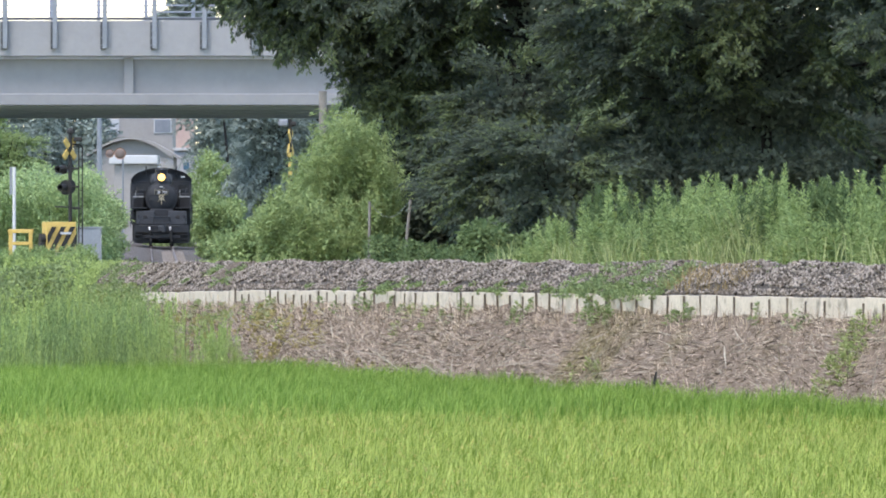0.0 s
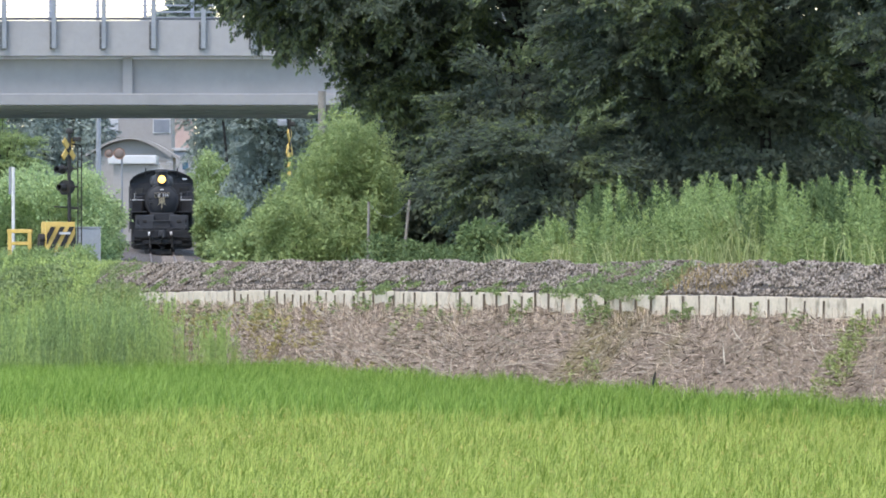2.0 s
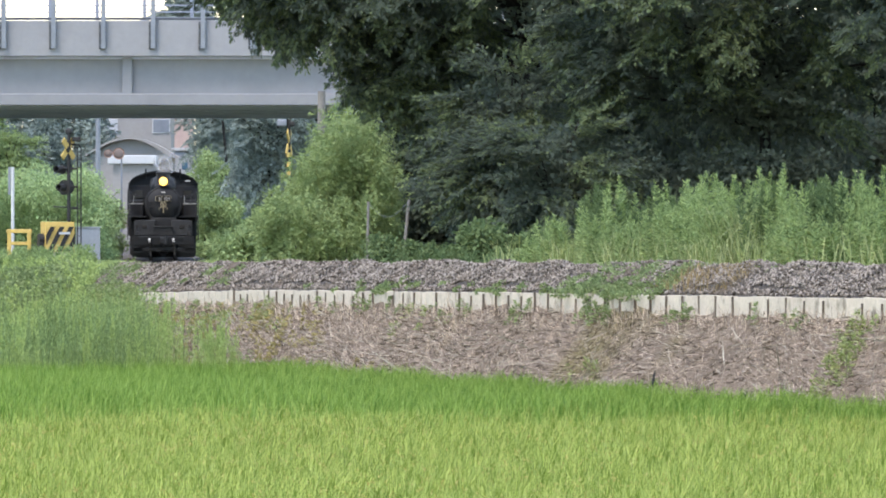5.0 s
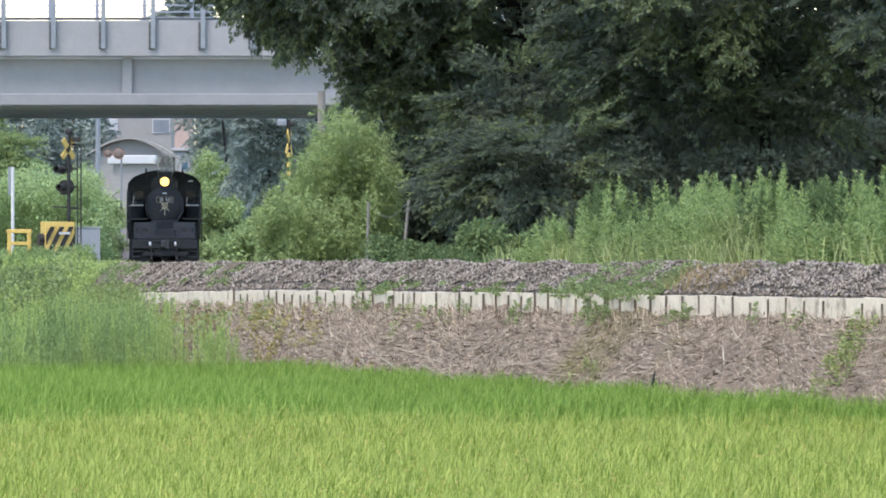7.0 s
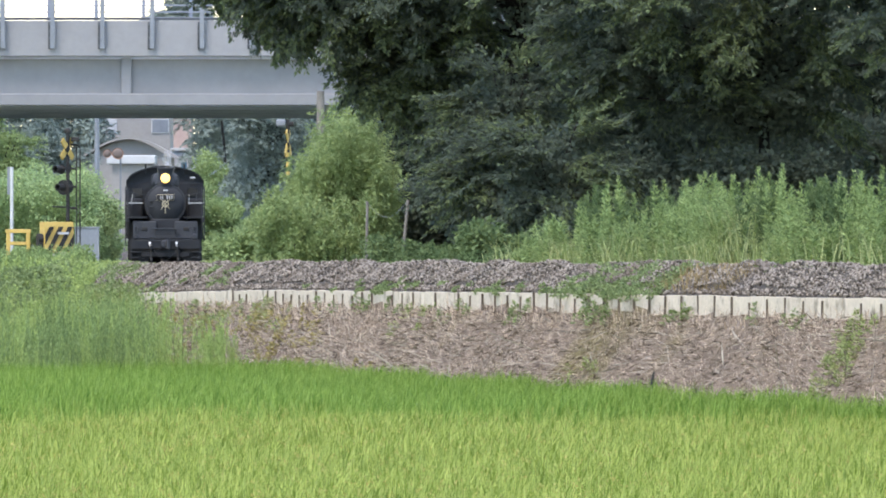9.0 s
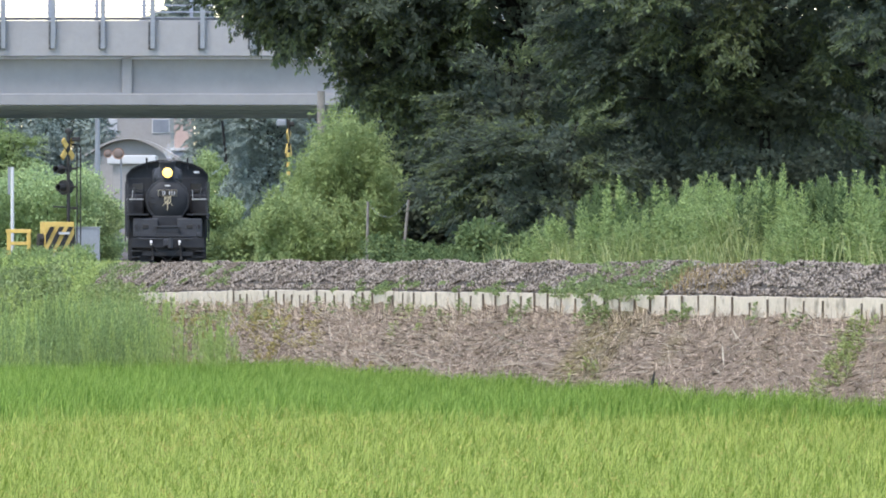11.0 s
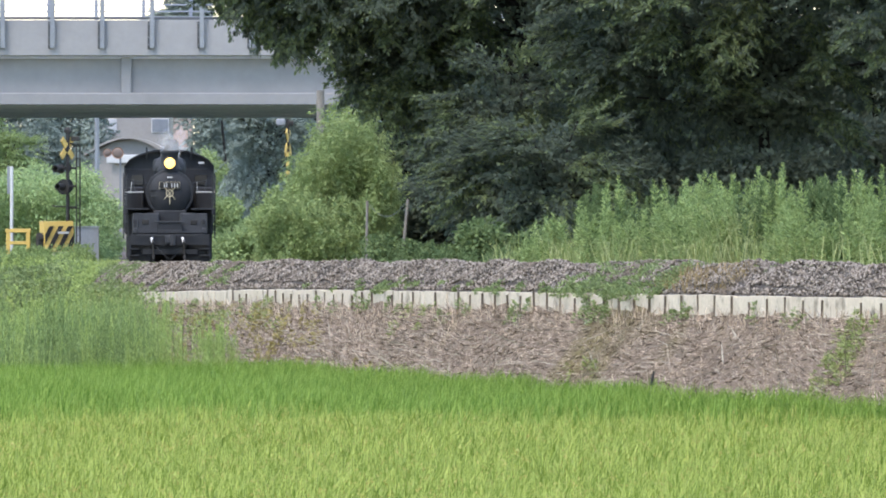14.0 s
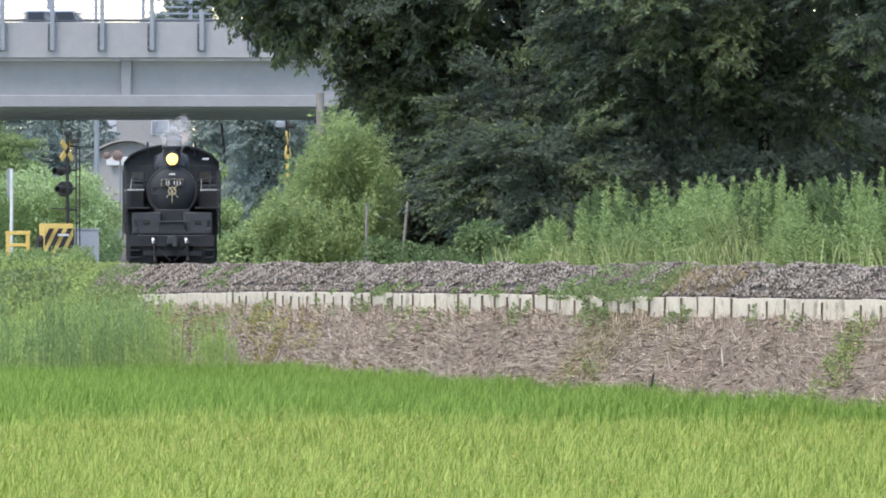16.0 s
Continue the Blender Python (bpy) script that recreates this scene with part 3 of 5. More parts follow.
# ---- vegetation ----
def clump_leaves(centres, radii, per, out=1.0, droop=0.3):
    """Leaf bases and directions on the skins of many ragged ellipsoid clumps."""
    c = np.repeat(centres, per, 0)
    r = np.repeat(radii, per, 0)
    d = unit(rng.normal(size=(len(c), 3)))
    depth = 1 - 0.55 * rng.random((len(c), 1)) ** 1.7
    wob = 1 + 0.30 * np.sin(d[:, :1] * 7 + c[:, :1]) * np.sin(d[:, 2:] * 6 + c[:, 1:2] * 2)
    p = c + d * r * depth * wob
    way = d * out + rng.normal(size=d.shape) * 0.55 + np.array([0, 0, -droop])
    return p, way


def limb(bm, a, b, r0, r1, bend, seg=5):
    a, b = Vector(a), Vector(b)
    pts = [a.lerp(b, i / seg) + Vector(bend) * math.sin(math.pi * i / seg) for i in range(seg + 1)]
    for i in range(seg):
        rod(pts[i], pts[i + 1], r0 + (r1 - r0) * i / seg, r0 + (r1 - r0) * (i + 1) / seg, 8, bm)


def sprays(r, starts, tips, scale, count):
    """Leaf bases, directions and bough numbers of fanned, slightly drooping sprays along boughs from starts to tips."""
    subs, twigs, each = 9, 8, max(4, count // 72)
    nb = len(starts)
    axis = unit(tips - starts)

    def turn(d, ang):
        c, s = np.cos(ang), np.sin(ang)
        return np.stack([d[:, 0] * c - d[:, 1] * s, d[:, 0] * s + d[:, 1] * c, d[:, 2]], -1)

    k = np.repeat(np.arange(nb), subs)
    u = r.uniform(0.2, 1.0, len(k))[:, None]
    b = starts[k] + (tips - starts)[k] * u + np.concatenate([np.zeros((len(k), 2)), -0.35 * u * u], 1) + r.normal(size=(len(k), 3)) * np.array([0.18, 0.18, 0.10])
    d = turn(axis[k], r.normal(0, 0.75, len(k)))
    d[:, 2] = d[:, 2] * 0.4 - 0.12 + r.normal(0, 0.16, len(k))
    d = unit(d)
    L = scale[k] * r.uniform(0.55, 1.15, len(k))
    j = np.repeat(np.arange(len(k)), twigs)
    v = r.random(len(j))
    tb = b[j] + d[j] * (L[j] * v)[:, None] - np.array([0, 0, 0.18]) * (v * v * L[j])[:, None]
    td = turn(d[j], r.choice([-1, 1], len(j)) * r.uniform(0.2, 1.0, len(j)))
    td[:, 2] += -0.10 + r.normal(0, 0.15, len(j))
    td = unit(td)
    i = np.repeat(np.arange(len(j)), each)
    w = r.random(len(i))
    p = tb[i] + td[i] * (0.42 * w)[:, None] + r.normal(size=(len(i), 3)) * 0.025
    way = turn(td[i], r.choice([-1, 1], len(i)) * r.uniform(0.1, 1.1, len(i))) + r.normal(size=(len(i), 3)) * 0.25 + np.array([0, 0, -0.20])
    return p, way, k[j[i]]


def tree(name, x, y, crown, label, leaf, tip, boughs, per, leaf_len, trunk_r, seed, skirt=(), fill=2200, young=0.55, trims=()):
    """Tapered trunk, limbs, and a crown of drooping leafy sprays round a dark leafy core. crown: centre x, height and
    the three radii; skirt: further masses, given alike, with their share of boughs; trims: slanting undersides
    (nx, nz, reach, top height) beyond which the crown does not hang."""
    r = np.random.default_rng(seed)
    z = float(ground_z(np.array(x), np.array(y)))
    t = thing(name, x, y, z, label, "tree")
    starts, ends, core = [], [], []
    for cx, cz, rx, ry, rz, share in [(*crown, 1.0)] + list(skirt):
        R = np.array([rx, ry, rz])
        mid = np.array([cx, 0, cz])
        for k in range(int(boughs * share)):
            d = r.normal(size=3)
            d /= np.linalg.norm(d)
            if d[1] > 0.3:
                d[1] *= -1
            ends.append(mid + d * R * r.uniform(0.80, 1.0))
            starts.append(mid + d * R * 0.45 + np.array([0, 0, 0.3]))
        d = unit(r.normal(size=(int(fill * max(share, 0.3)), 3)))
        core.append(mid + d * R * r.uniform(0.25, 0.80, (len(d), 1)))
    starts, ends, core = np.array(starts), np.array(ends), np.concatenate(core)
    keep = ends[:, 2] > 0.4
    starts, ends, core = starts[keep], ends[keep], core[core[:, 2] > 0.2]
    bm = bmesh.new()
    fork = crown[1] * 0.75
    limb(bm, (0, 0, -0.3), (crown[0] * 0.3, 0.1, fork), trunk_r, trunk_r * 0.5, (0.15, 0, 0))
    for e in ends[::max(1, len(ends) // 16)]:
        if e[2] > 0.8:
            limb(bm, (crown[0] * 0.25, 0.1, min(e[2] * 0.8, fork)), e * np.array([0.8, 0.8, 0.97]), trunk_r * 0.3, 0.025, (0, 0, 0.25), 4)
    part("trunk", bm, BARK, t, "dark trunk with limbs")
    p, way, k = sprays(r, starts, ends, r.uniform(0.8, 1.5, len(starts)), per * 6)
    # young: share of boughs painted sunlit where the tip colour is lighter
    sunlit_bough = r.random(len(starts)) < young
    up = r.random(len(p)) < np.where(sunlit_bough[k], 0.8, 0.12)
    ok = p[:, 2] > 0.1
    ragged = 0.2 * np.sin(p[:, 0] * 3.1 + p[:, 1] * 2.3) + 0.2 * np.sin(p[:, 0] * 7.3 - p[:, 2] * 5.1) + r.normal(0, 0.12, len(p))
    for nx, nz, reach, top in trims:
        ok &= (p[:, 0] * nx + p[:, 2] * nz < reach + ragged) | (p[:, 2] > top)
        core = core[(core[:, 0] * nx + core[:, 2] * nz < reach - 0.3) | (core[:, 2] > top)]
    new("inner_leaves", leaves("inner_leaves", core, r.normal(size=core.shape), leaf_len * 1.35, leaf_len * 0.8, leaf)).parent = t
    new("crown", leaves("crown", p[~up & ok], way[~up & ok], leaf_len, leaf_len * 0.42, leaf, 0.15, 0.65)).parent = t
    new("outer_leaves", leaves("outer_leaves", p[up & ok], way[up & ok], leaf_len, leaf_len * 0.42, tip, 0.15, 0.65)).parent = t
    return t


def bush(name, x0, x1, y, height, depth, label, leaf, n_clumps, per, leaf_len, seed, size=0.5, base=None, shape=None, upright=0.0, category="bush", slim=0.55):
    """A thicket: leaf clumps heaped on the ground between x0 and x1."""
    r = np.random.default_rng(seed)
    u = r.random(n_clumps)
    xs = x0 + (x1 - x0) * u
    top = height * (np.array([shape(v) for v in u]) if shape else 1.0)
    ys = y + (r.random(n_clumps) - 0.5) * depth
    gz = ground_z(xs, ys) if base is None else np.full(n_clumps, base)
    zs = gz + top * r.random(n_clumps) ** 0.75
    cs = np.stack([xs, ys, zs], -1)
    rad = r.uniform(0.6, 1.3, (n_clumps, 1)) * np.array([size, size, size * (0.8 + upright)])
    p, way = clump_leaves(cs, rad, per, 0.8, 0.3 - upright)
    keep = p[:, 2] > (ground_z(p[:, 0], p[:, 1]) if base is None else base) - 0.1
    p, way = p[keep], way[keep]
    t = thing(name, (x0 + x1) / 2, y, float(gz.mean()), label, category)
    for i in range(0, n_clumps, max(1, n_clumps // 8)):
        part("stem", rod((xs[i] - t.location.x, ys[i] - y, float(gz[i]) - 0.1 - t.location.z), (cs[i][0] - t.location.x + 0.1, cs[i][1] - y, cs[i][2] - t.location.z), 0.04, 0.012, 6), BARK, t)
    f = new("foliage", leaves("foliage", p - np.array(t.location), way, leaf_len, leaf_len * slim, leaf, 0.2, 0.45))
    f.parent = t
    return t


# broad dark trees behind the track's bend
OAK_BASE = float(ground_z(np.array(2.0), np.array(284.0)))
OAK_SLANT = -5.15 + 0.553 * 2.0 + 0.833 * OAK_BASE
OAK_FOOT = -0.45 + 0.87 * 2.0 + 0.493 * OAK_BASE
tree("oak_tree", 2.0, 284, (0.6, 10.2, 7.6, 6.0, 5.0), "broad dark evergreen oak overhanging the line", OAK, OAKLIT, 85, 150, 0.165, 0.34, 11,
     skirt=[(-1.6, 3.8, 2.9, 3.0, 3.2, 0.26), (2.4, 3.4, 3.2, 2.4, 2.7, 0.24), (-4.1, 9.3, 4.2, 3.0, 4.3, 0.95), (-7.4, 10.2, 4.2, 2.6, 3.9, 0.9), (-2.9, 6.0, 1.9, 2.0, 2.9, 0.3), (5.2, 5.6, 3.6, 2.4, 3.0, 0.3)], fill=12000, trims=((-0.553, -0.833, OAK_SLANT, 99), (-0.87, -0.493, OAK_FOOT, 8.3 - OAK_BASE)))
tree("oak_tree", 8.5, 272, (0.0, 8.9, 6.5, 5.5, 4.2), "broad dark evergreen oak with drooping boughs", OAK, OAKLIT, 70, 150, 0.165, 0.22, 12,
     skirt=[(-3.2, 6.6, 2.6, 3.0, 2.0, 0.25), (0.3, 5.4, 2.6, 3.5, 2.0, 0.22)], fill=11000)
tree("oak_tree", 15.5, 262, (0.0, 8.8, 6.3, 5.5, 4.0), "broad dark evergreen oak beside the embankment", OAK, OAKLIT, 66, 150, 0.165, 0.32, 13,
     skirt=[(0.6, 3.6, 2.3, 2.0, 1.6, 0.14)], fill=11000, young=0.6)
tree("oak_tree", -1.4, 312, (0.2, 4.5, 2.2, 2.2, 3.8), "smaller dark tree behind light bamboo", OAK, OAKLIT, 26, 150, 0.16, 0.2, 14)
for k, (tx, ty) in enumerate(((4.0, 300), (12.5, 294), (20.0, 286))):
    tree("oak_tree", tx, ty, (0, 8.0, 5.8, 3.0, 6.0), "tall dark tree deep in the shaded wood", OAK, OAK, 30, 90, 0.24, 0.36, 15 + k, fill=7000)

for k, (tx, ty, h, rx, rz) in enumerate(((1.7, 271, 2.7, 1.2, 2.2), (2.9, 267, 2.5, 1.9, 2.3), (1.7, 274, 4.3, 1.8, 2.0))):
    tree("small_oak", tx, ty, (0, h, rx, 1.5, rz), "small dark evergreen tree under the larger oaks", OAK, OAKLIT, 30, 120, 0.15, 0.09, 70 + k, fill=2500, young=0.3)

# thickets beside the line
bush("undergrowth", 0.5, 21, 288, 4.6, 3, "dark shaded undergrowth beneath the oaks", OAK, 230, 260, 0.24, 31, 0.8)
bush("undergrowth", 4.0, 16.5, 270, 3.4, 3, "dim leafy undergrowth round the oak trunks", OAK, 150, 260, 0.17, 39, 0.6)
bush("undergrowth", -1.7, 1.6, 303, 2.6, 2, "dark shaded undergrowth behind the fence", OAK, 60, 160, 0.26, 37, 0.6)
bush("wood_edge", 1.0, 27, 318, 7.0, 4, "deep shaded foliage at the back of the wood", OAK, 300, 160, 0.38, 36, 1.2)


def bamboo(x0, x1, y, depth, count, profile, seed):
    """Arching culms with whorls of narrow drooping leaves; profile gives the top height across the clump."""
    r = np.random.default_rng(seed)
    t = thing("bamboo_thicket", (x0 + x1) / 2, y, float(ground_z(np.array((x0 + x1) / 2), np.array(y))), "light green bamboo thicket beside the track", "bamboo")
    P, W = [], []
    for k in range(count):
        u = r.random()
        bx, by = x0 + (x1 - x0) * u, y + (r.random() - 0.5) * depth
        gz0 = float(ground_z(np.array(bx), np.array(by)))
        h = profile(u) * r.uniform(0.72, 1.08)
        lean = np.array([r.normal(-0.02, 0.06), r.normal(-0.08, 0.08)]) * h
        at = lambda v: np.array([bx + lean[0] * v ** 2.4, by + lean[1] * v ** 2.4, gz0 + h * (v - 0.10 * v ** 4)]) - np.array(t.location)
        pts = [at(v) for v in np.linspace(0, 1, 6)]
        if k % 4 == 0:
            stem = bmesh.new()
            for a, b in zip(pts, pts[1:]):
                rod(a, b, 0.016, 0.011, 5, stem)
            part("culm", stem, GRASS, t)
        for v in np.arange(0.10, 1.0, 0.2 / h):
            c = at(v)
            for q in range(3):
                a = r.uniform(0, 2 * math.pi)
                twig = np.array([math.cos(a), math.sin(a), r.uniform(0.1, 0.6)]) * r.uniform(0.18, 0.46) * (1.15 - 0.6 * v)
                m = 6
                f = r.uniform(0.35, 1.0, (m, 1))
                P.append(c + twig * f + r.normal(size=(m, 3)) * 0.03)
                W.append(twig / np.linalg.norm(twig) * 0.6 + r.normal(size=(m, 3)) * 0.45 + np.array([0, 0, -0.55]))
    new("foliage", leaves("foliage", np.concatenate(P), np.concatenate(W), 0.19, 0.034, WILLOW, 0.2, 0.2)).parent = t


bamboo(-4.5, -1.5, 300, 5, 230, lambda u: float(np.interp(u, [0, 0.25, 0.5, 0.75, 1], [3.0, 4.4, 5.6, 5.3, 3.4])), 21)
bush("scrub", -8.35, -5.6, 380, 3.2, 6, "low green scrub along the track", WILLOW, 90, 220, 0.17, 22, 0.5, shape=lambda u: 0.4 + 0.6 * u)
bush("scrub", -11.3, -9.7, 470, 3.7, 6, "yellow-green scrub close beside the rails", WILLOW, 60, 200, 0.2, 32, 0.42, shape=lambda u: 0.55 + 0.45 * math.sin(u * 9) ** 2, upright=0.4)
bush("scrub", -9.3, -5.5, 420, 3.0, 6, "mixed green scrub along the rails by the bridge", WILLOW, 80, 200, 0.18, 33, 0.5, shape=lambda u: 0.5 + 0.5 * u)
bush("scrub", 0.7, 2.6, 262, 1.3, 2, "broad-leaved green shrub beside the goldenrod", SHRUB, 34, 220, 0.16, 35, 0.4)
# the dark shrub leaf also carries the shade beneath the oaks
bush("scrub", -1.7, 1.6, 266, 1.0, 3, "shaded green scrub under the oaks", SHRUB, 50, 240, 0.13, 23, 0.4, shape=lambda u: 0.9 - 0.3 * u)
bush("scrub", -5.3, -2.1, 296, 2.5, 4, "light green leafy scrub at the foot of the bamboo", WILLOW, 110, 170, 0.15, 38, 0.36, shape=lambda u: 0.65 + 0.35 * math.sin(u * 11) ** 2 - 0.1 * u, upright=0.5, slim=0.42)
bush("vine_mound", -18.9, -12.9, 392, 4.5, 9, "bright green mound of climbing vines beside the crossing", KUDZU, 270, 260, 0.135, 24, 0.52, shape=lambda u: 0.93 + 0.08 * math.sin(u * 17) - 0.17 * max(0, u - 0.62) / 0.38)
bush("vine_mound", -17.6, -14.1, 440, 3.7, 7, "green vine-grown bank beside the rails beyond the bridge", KUDZU, 130, 230, 0.15, 26, 0.42, shape=lambda u: 0.85 + 0.12 * math.sin(u * 13))
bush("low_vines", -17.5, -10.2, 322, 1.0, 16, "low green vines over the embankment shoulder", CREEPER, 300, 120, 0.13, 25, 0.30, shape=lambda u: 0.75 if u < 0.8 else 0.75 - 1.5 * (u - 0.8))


# ---- rice ----
def rice(name, x0, x1, y0, y1, per_m2, height, material, label, edge=None, each=7, blade=0.42, ears=0):
    n = int((x1 - x0) * (y1 - y0) * per_m2)
    x, y = x0 + (x1 - x0) * rng.random(n), y0 + (y1 - y0) * rng.random(n)
    keep = np.abs(x) < 1.2 + y * 0.0478
    if edge is not None:
        keep &= edge(x, y)
    x, y = x[keep], y[keep]
    n = len(x)
    wave = 0.05 * np.sin(x * 0.5 + y * 0.12) + 0.04 * np.sin(x * 1.3 - y * 0.3)
    base = np.stack([x, y, height - blade * 0.8 + wave + rng.normal(size=n) * 0.035], -1)
    base = np.repeat(base, each, 0)
    base[:, :2] += rng.normal(size=(len(base), 2)) * 0.06
    a = rng.uniform(0, 2 * math.pi, len(base))
    k = rng.uniform(0.05, 0.55, len(base))
    lean = np.stack([np.cos(a) * k + 0.10, np.sin(a) * k, np.zeros(len(base))], -1)
    ob = new(name, blades(name, base, lean, blade, 0.020, material))
    tagged(ob, label, "rice", kind="stuff")
    if ears:
        i = rng.choice(n, int(n * ears), replace=False)
        b = np.stack([x[i], y[i], height + wave[i] - 0.06 + rng.normal(size=len(i)) * 0.05], -1)
        b = np.repeat(b, 5, 0) + rng.normal(size=(len(i) * 5, 3)) * np.array([0.05, 0.05, 0.03])
        w = np.tile(np.array([0.5, 0, -0.6]), (len(b), 1)) + rng.normal(size=b.shape) * 0.5
        tagged(new("rice_ears", leaves("rice_ears", b, w, 0.055, 0.02, EAR)), "small yellow ripening ears among the rice", "rice ears", kind="stuff")


def bank_foot(x, y, n0):
    h = track_turn(y)
    return (track_x(y) - x) / np.sqrt(1 + h * h) > n0


rice("rice_near", -11.5, 12.0, 124, 198, 20, 0.85, RICE, "dense field of yellow-green ripening rice",
     lambda x, y: bank_foot(x, y, 5.0) & (y < 194.5 + 1.2 * np.sin(x * 0.8) + rng.normal(size=len(x)) * 8.0), 4, 0.46, 0.16)
rice("rice_far", -13.5, 13.0, 174, 239, 24, 1.05, RICEFAR, "darker green strip of tall young rice along the embankment",
     lambda x, y: bank_foot(x, y, 4.0 + 0.25 * np.sin(y * 1.3)) & ((y > 195 + rng.normal(size=len(x)) * 8.0) | ~bank_foot(x, y, 5.4)), 6, 0.62)


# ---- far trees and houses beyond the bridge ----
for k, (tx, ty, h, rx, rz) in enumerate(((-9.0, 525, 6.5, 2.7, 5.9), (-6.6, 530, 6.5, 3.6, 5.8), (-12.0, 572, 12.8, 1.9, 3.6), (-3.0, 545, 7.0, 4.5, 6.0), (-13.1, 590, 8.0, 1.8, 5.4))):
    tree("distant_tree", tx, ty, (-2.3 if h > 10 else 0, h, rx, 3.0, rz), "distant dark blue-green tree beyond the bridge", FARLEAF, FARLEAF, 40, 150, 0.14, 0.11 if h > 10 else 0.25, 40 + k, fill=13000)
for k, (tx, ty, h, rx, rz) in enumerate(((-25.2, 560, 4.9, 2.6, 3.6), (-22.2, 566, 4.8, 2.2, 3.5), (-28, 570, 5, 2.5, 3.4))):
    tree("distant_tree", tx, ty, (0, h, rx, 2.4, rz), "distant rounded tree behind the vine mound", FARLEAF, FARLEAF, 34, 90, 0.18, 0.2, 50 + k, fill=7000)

tree("distant_tree", -23.6, 545, (0, 4.9, 1.7, 1.8, 3.2), "pale yellow-green tree behind the vine mound", WILLOW, WILLOW, 26, 110, 0.15, 0.14, 56, fill=3000)
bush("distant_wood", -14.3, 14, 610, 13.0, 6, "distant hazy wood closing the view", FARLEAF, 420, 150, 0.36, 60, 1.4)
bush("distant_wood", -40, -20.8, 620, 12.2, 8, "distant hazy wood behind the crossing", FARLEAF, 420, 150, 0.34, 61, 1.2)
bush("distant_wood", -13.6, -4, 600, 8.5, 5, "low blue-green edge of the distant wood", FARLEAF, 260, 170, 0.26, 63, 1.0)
bush("distant_scrub", -16.0, -8.5, 545, 5.2, 4, "pale green scrub before the distant houses", WILLOW, 120, 150, 0.19, 62, 0.6, shape=lambda u: 0.5 + 0.5 * math.exp(-((u - 0.45) / 0.16) ** 2))

WALLG = mat("grey house render", (0.30, 0.285, 0.275), (0.37, 0.355, 0.34), 0.6, 0.9, 0.05)
WALLP = mat("pink house render", (0.46, 0.33, 0.29), (0.54, 0.40, 0.36), 0.6, 0.9, 0.05)
WALLW = mat("white shed wall", (0.45, 0.465, 0.49), (0.55, 0.565, 0.585), 0.6, 0.7, 0.02)
WALLD = mat("darker grey house render", (0.26, 0.255, 0.25), (0.32, 0.315, 0.31), 0.6, 0.9, 0.05)
ROOFG = mat("dark grey roof", (0.10, 0.096, 0.10), (0.17, 0.163, 0.17), 1.0, 0.8, 0.1)
BLUEP = mat("blue paint", (0.06, 0.15, 0.22), (0.10, 0.21, 0.30), 1.5, 0.4)
CARW = mat("white car paint", (0.52, 0.53, 0.54), (0.62, 0.63, 0.64), 1, 0.3, objrand=0.1)
CARD = mat("grey car paint", (0.10, 0.11, 0.12), (0.16, 0.17, 0.18), 1, 0.3, objrand=0.1)
TYRE = mat("tyre rubber", (0.015, 0.015, 0.015), (0.03, 0.03, 0.03), 5, 0.9)


def house(name, x0, x1, y, z0, z1, wall, label, windows, depth=8.0, gable=1.6):
    h = thing(name, (x0 + x1) / 2, y, z0, label, "house")
    w, H = (x1 - x0) / 2, z1 - z0
    part("wall", box(-w, w, 0, depth, 0, H, 0.02), wall, h)
    rf = bmesh.new()
    pts = [(-w - 0.4, H - 0.05), (w + 0.4, H - 0.05), (w + 0.4, H + 0.12), (0, H + gable), (-w - 0.4, H + 0.12)]
    lo = [rf.verts.new((a, -0.45, b)) for a, b in pts]
    hi = [rf.verts.new((a, depth + 0.45, b)) for a, b in pts]
    rf.faces.new(lo)
    rf.faces.new(hi)
    for i in range(5):
        rf.faces.new((lo[i], lo[(i + 1) % 5], hi[(i + 1) % 5], hi[i]))
    bmesh.ops.recalc_face_normals(rf, faces=rf.faces)
    part("roof", rf, ROOFG, h)
    for wx, wz, ww, wh, m in windows:
        f = part("window", box(wx - ww / 2 - 0.06, wx + ww / 2 + 0.06, -0.06, -0.003, wz - wh / 2 - 0.06, wz + wh / 2 + 0.06, 0.01), WHITEP, h)
        part("pane", box(wx - ww / 2, wx + ww / 2, -0.075, -0.062, wz - wh / 2, wz + wh / 2), m, f)
    return h


house("house", -23.3, -17.15, 640, 3.0, 12.6, WALLG, "grey rendered two-storey house beyond the trees", [(-0.6, 7.6, 0.5, 0.75, WALLW), (2.45, 7.6, 1.0, 0.8, POST), (-2.2, 7.6, 0.45, 0.8, GLASS)])
house("house", -17.55, -16.3, 660, 3.0, 12.0, WALLP, "pale pink rendered house wall beyond the trees", [(0.6, 6.0, 0.3, 0.7, GLASS)], 6)
shed = thing("shed", -15.45, 622, 3.0, "low white metal shed with a blue mark", "shed")
part("wall", box(-1.1, 1.1, 0, 4, 0, 5.9, 0.02), WALLW, shed)
part("roof", box(-1.2, 1.35, -0.15, 4.2, 5.9, 6.08, 0.02), WHITEP, shed)
part("mark", box(-0.55, -0.2, -0.03, -0.003, 4.75, 5.2, 0.02), BLUEP, shed)


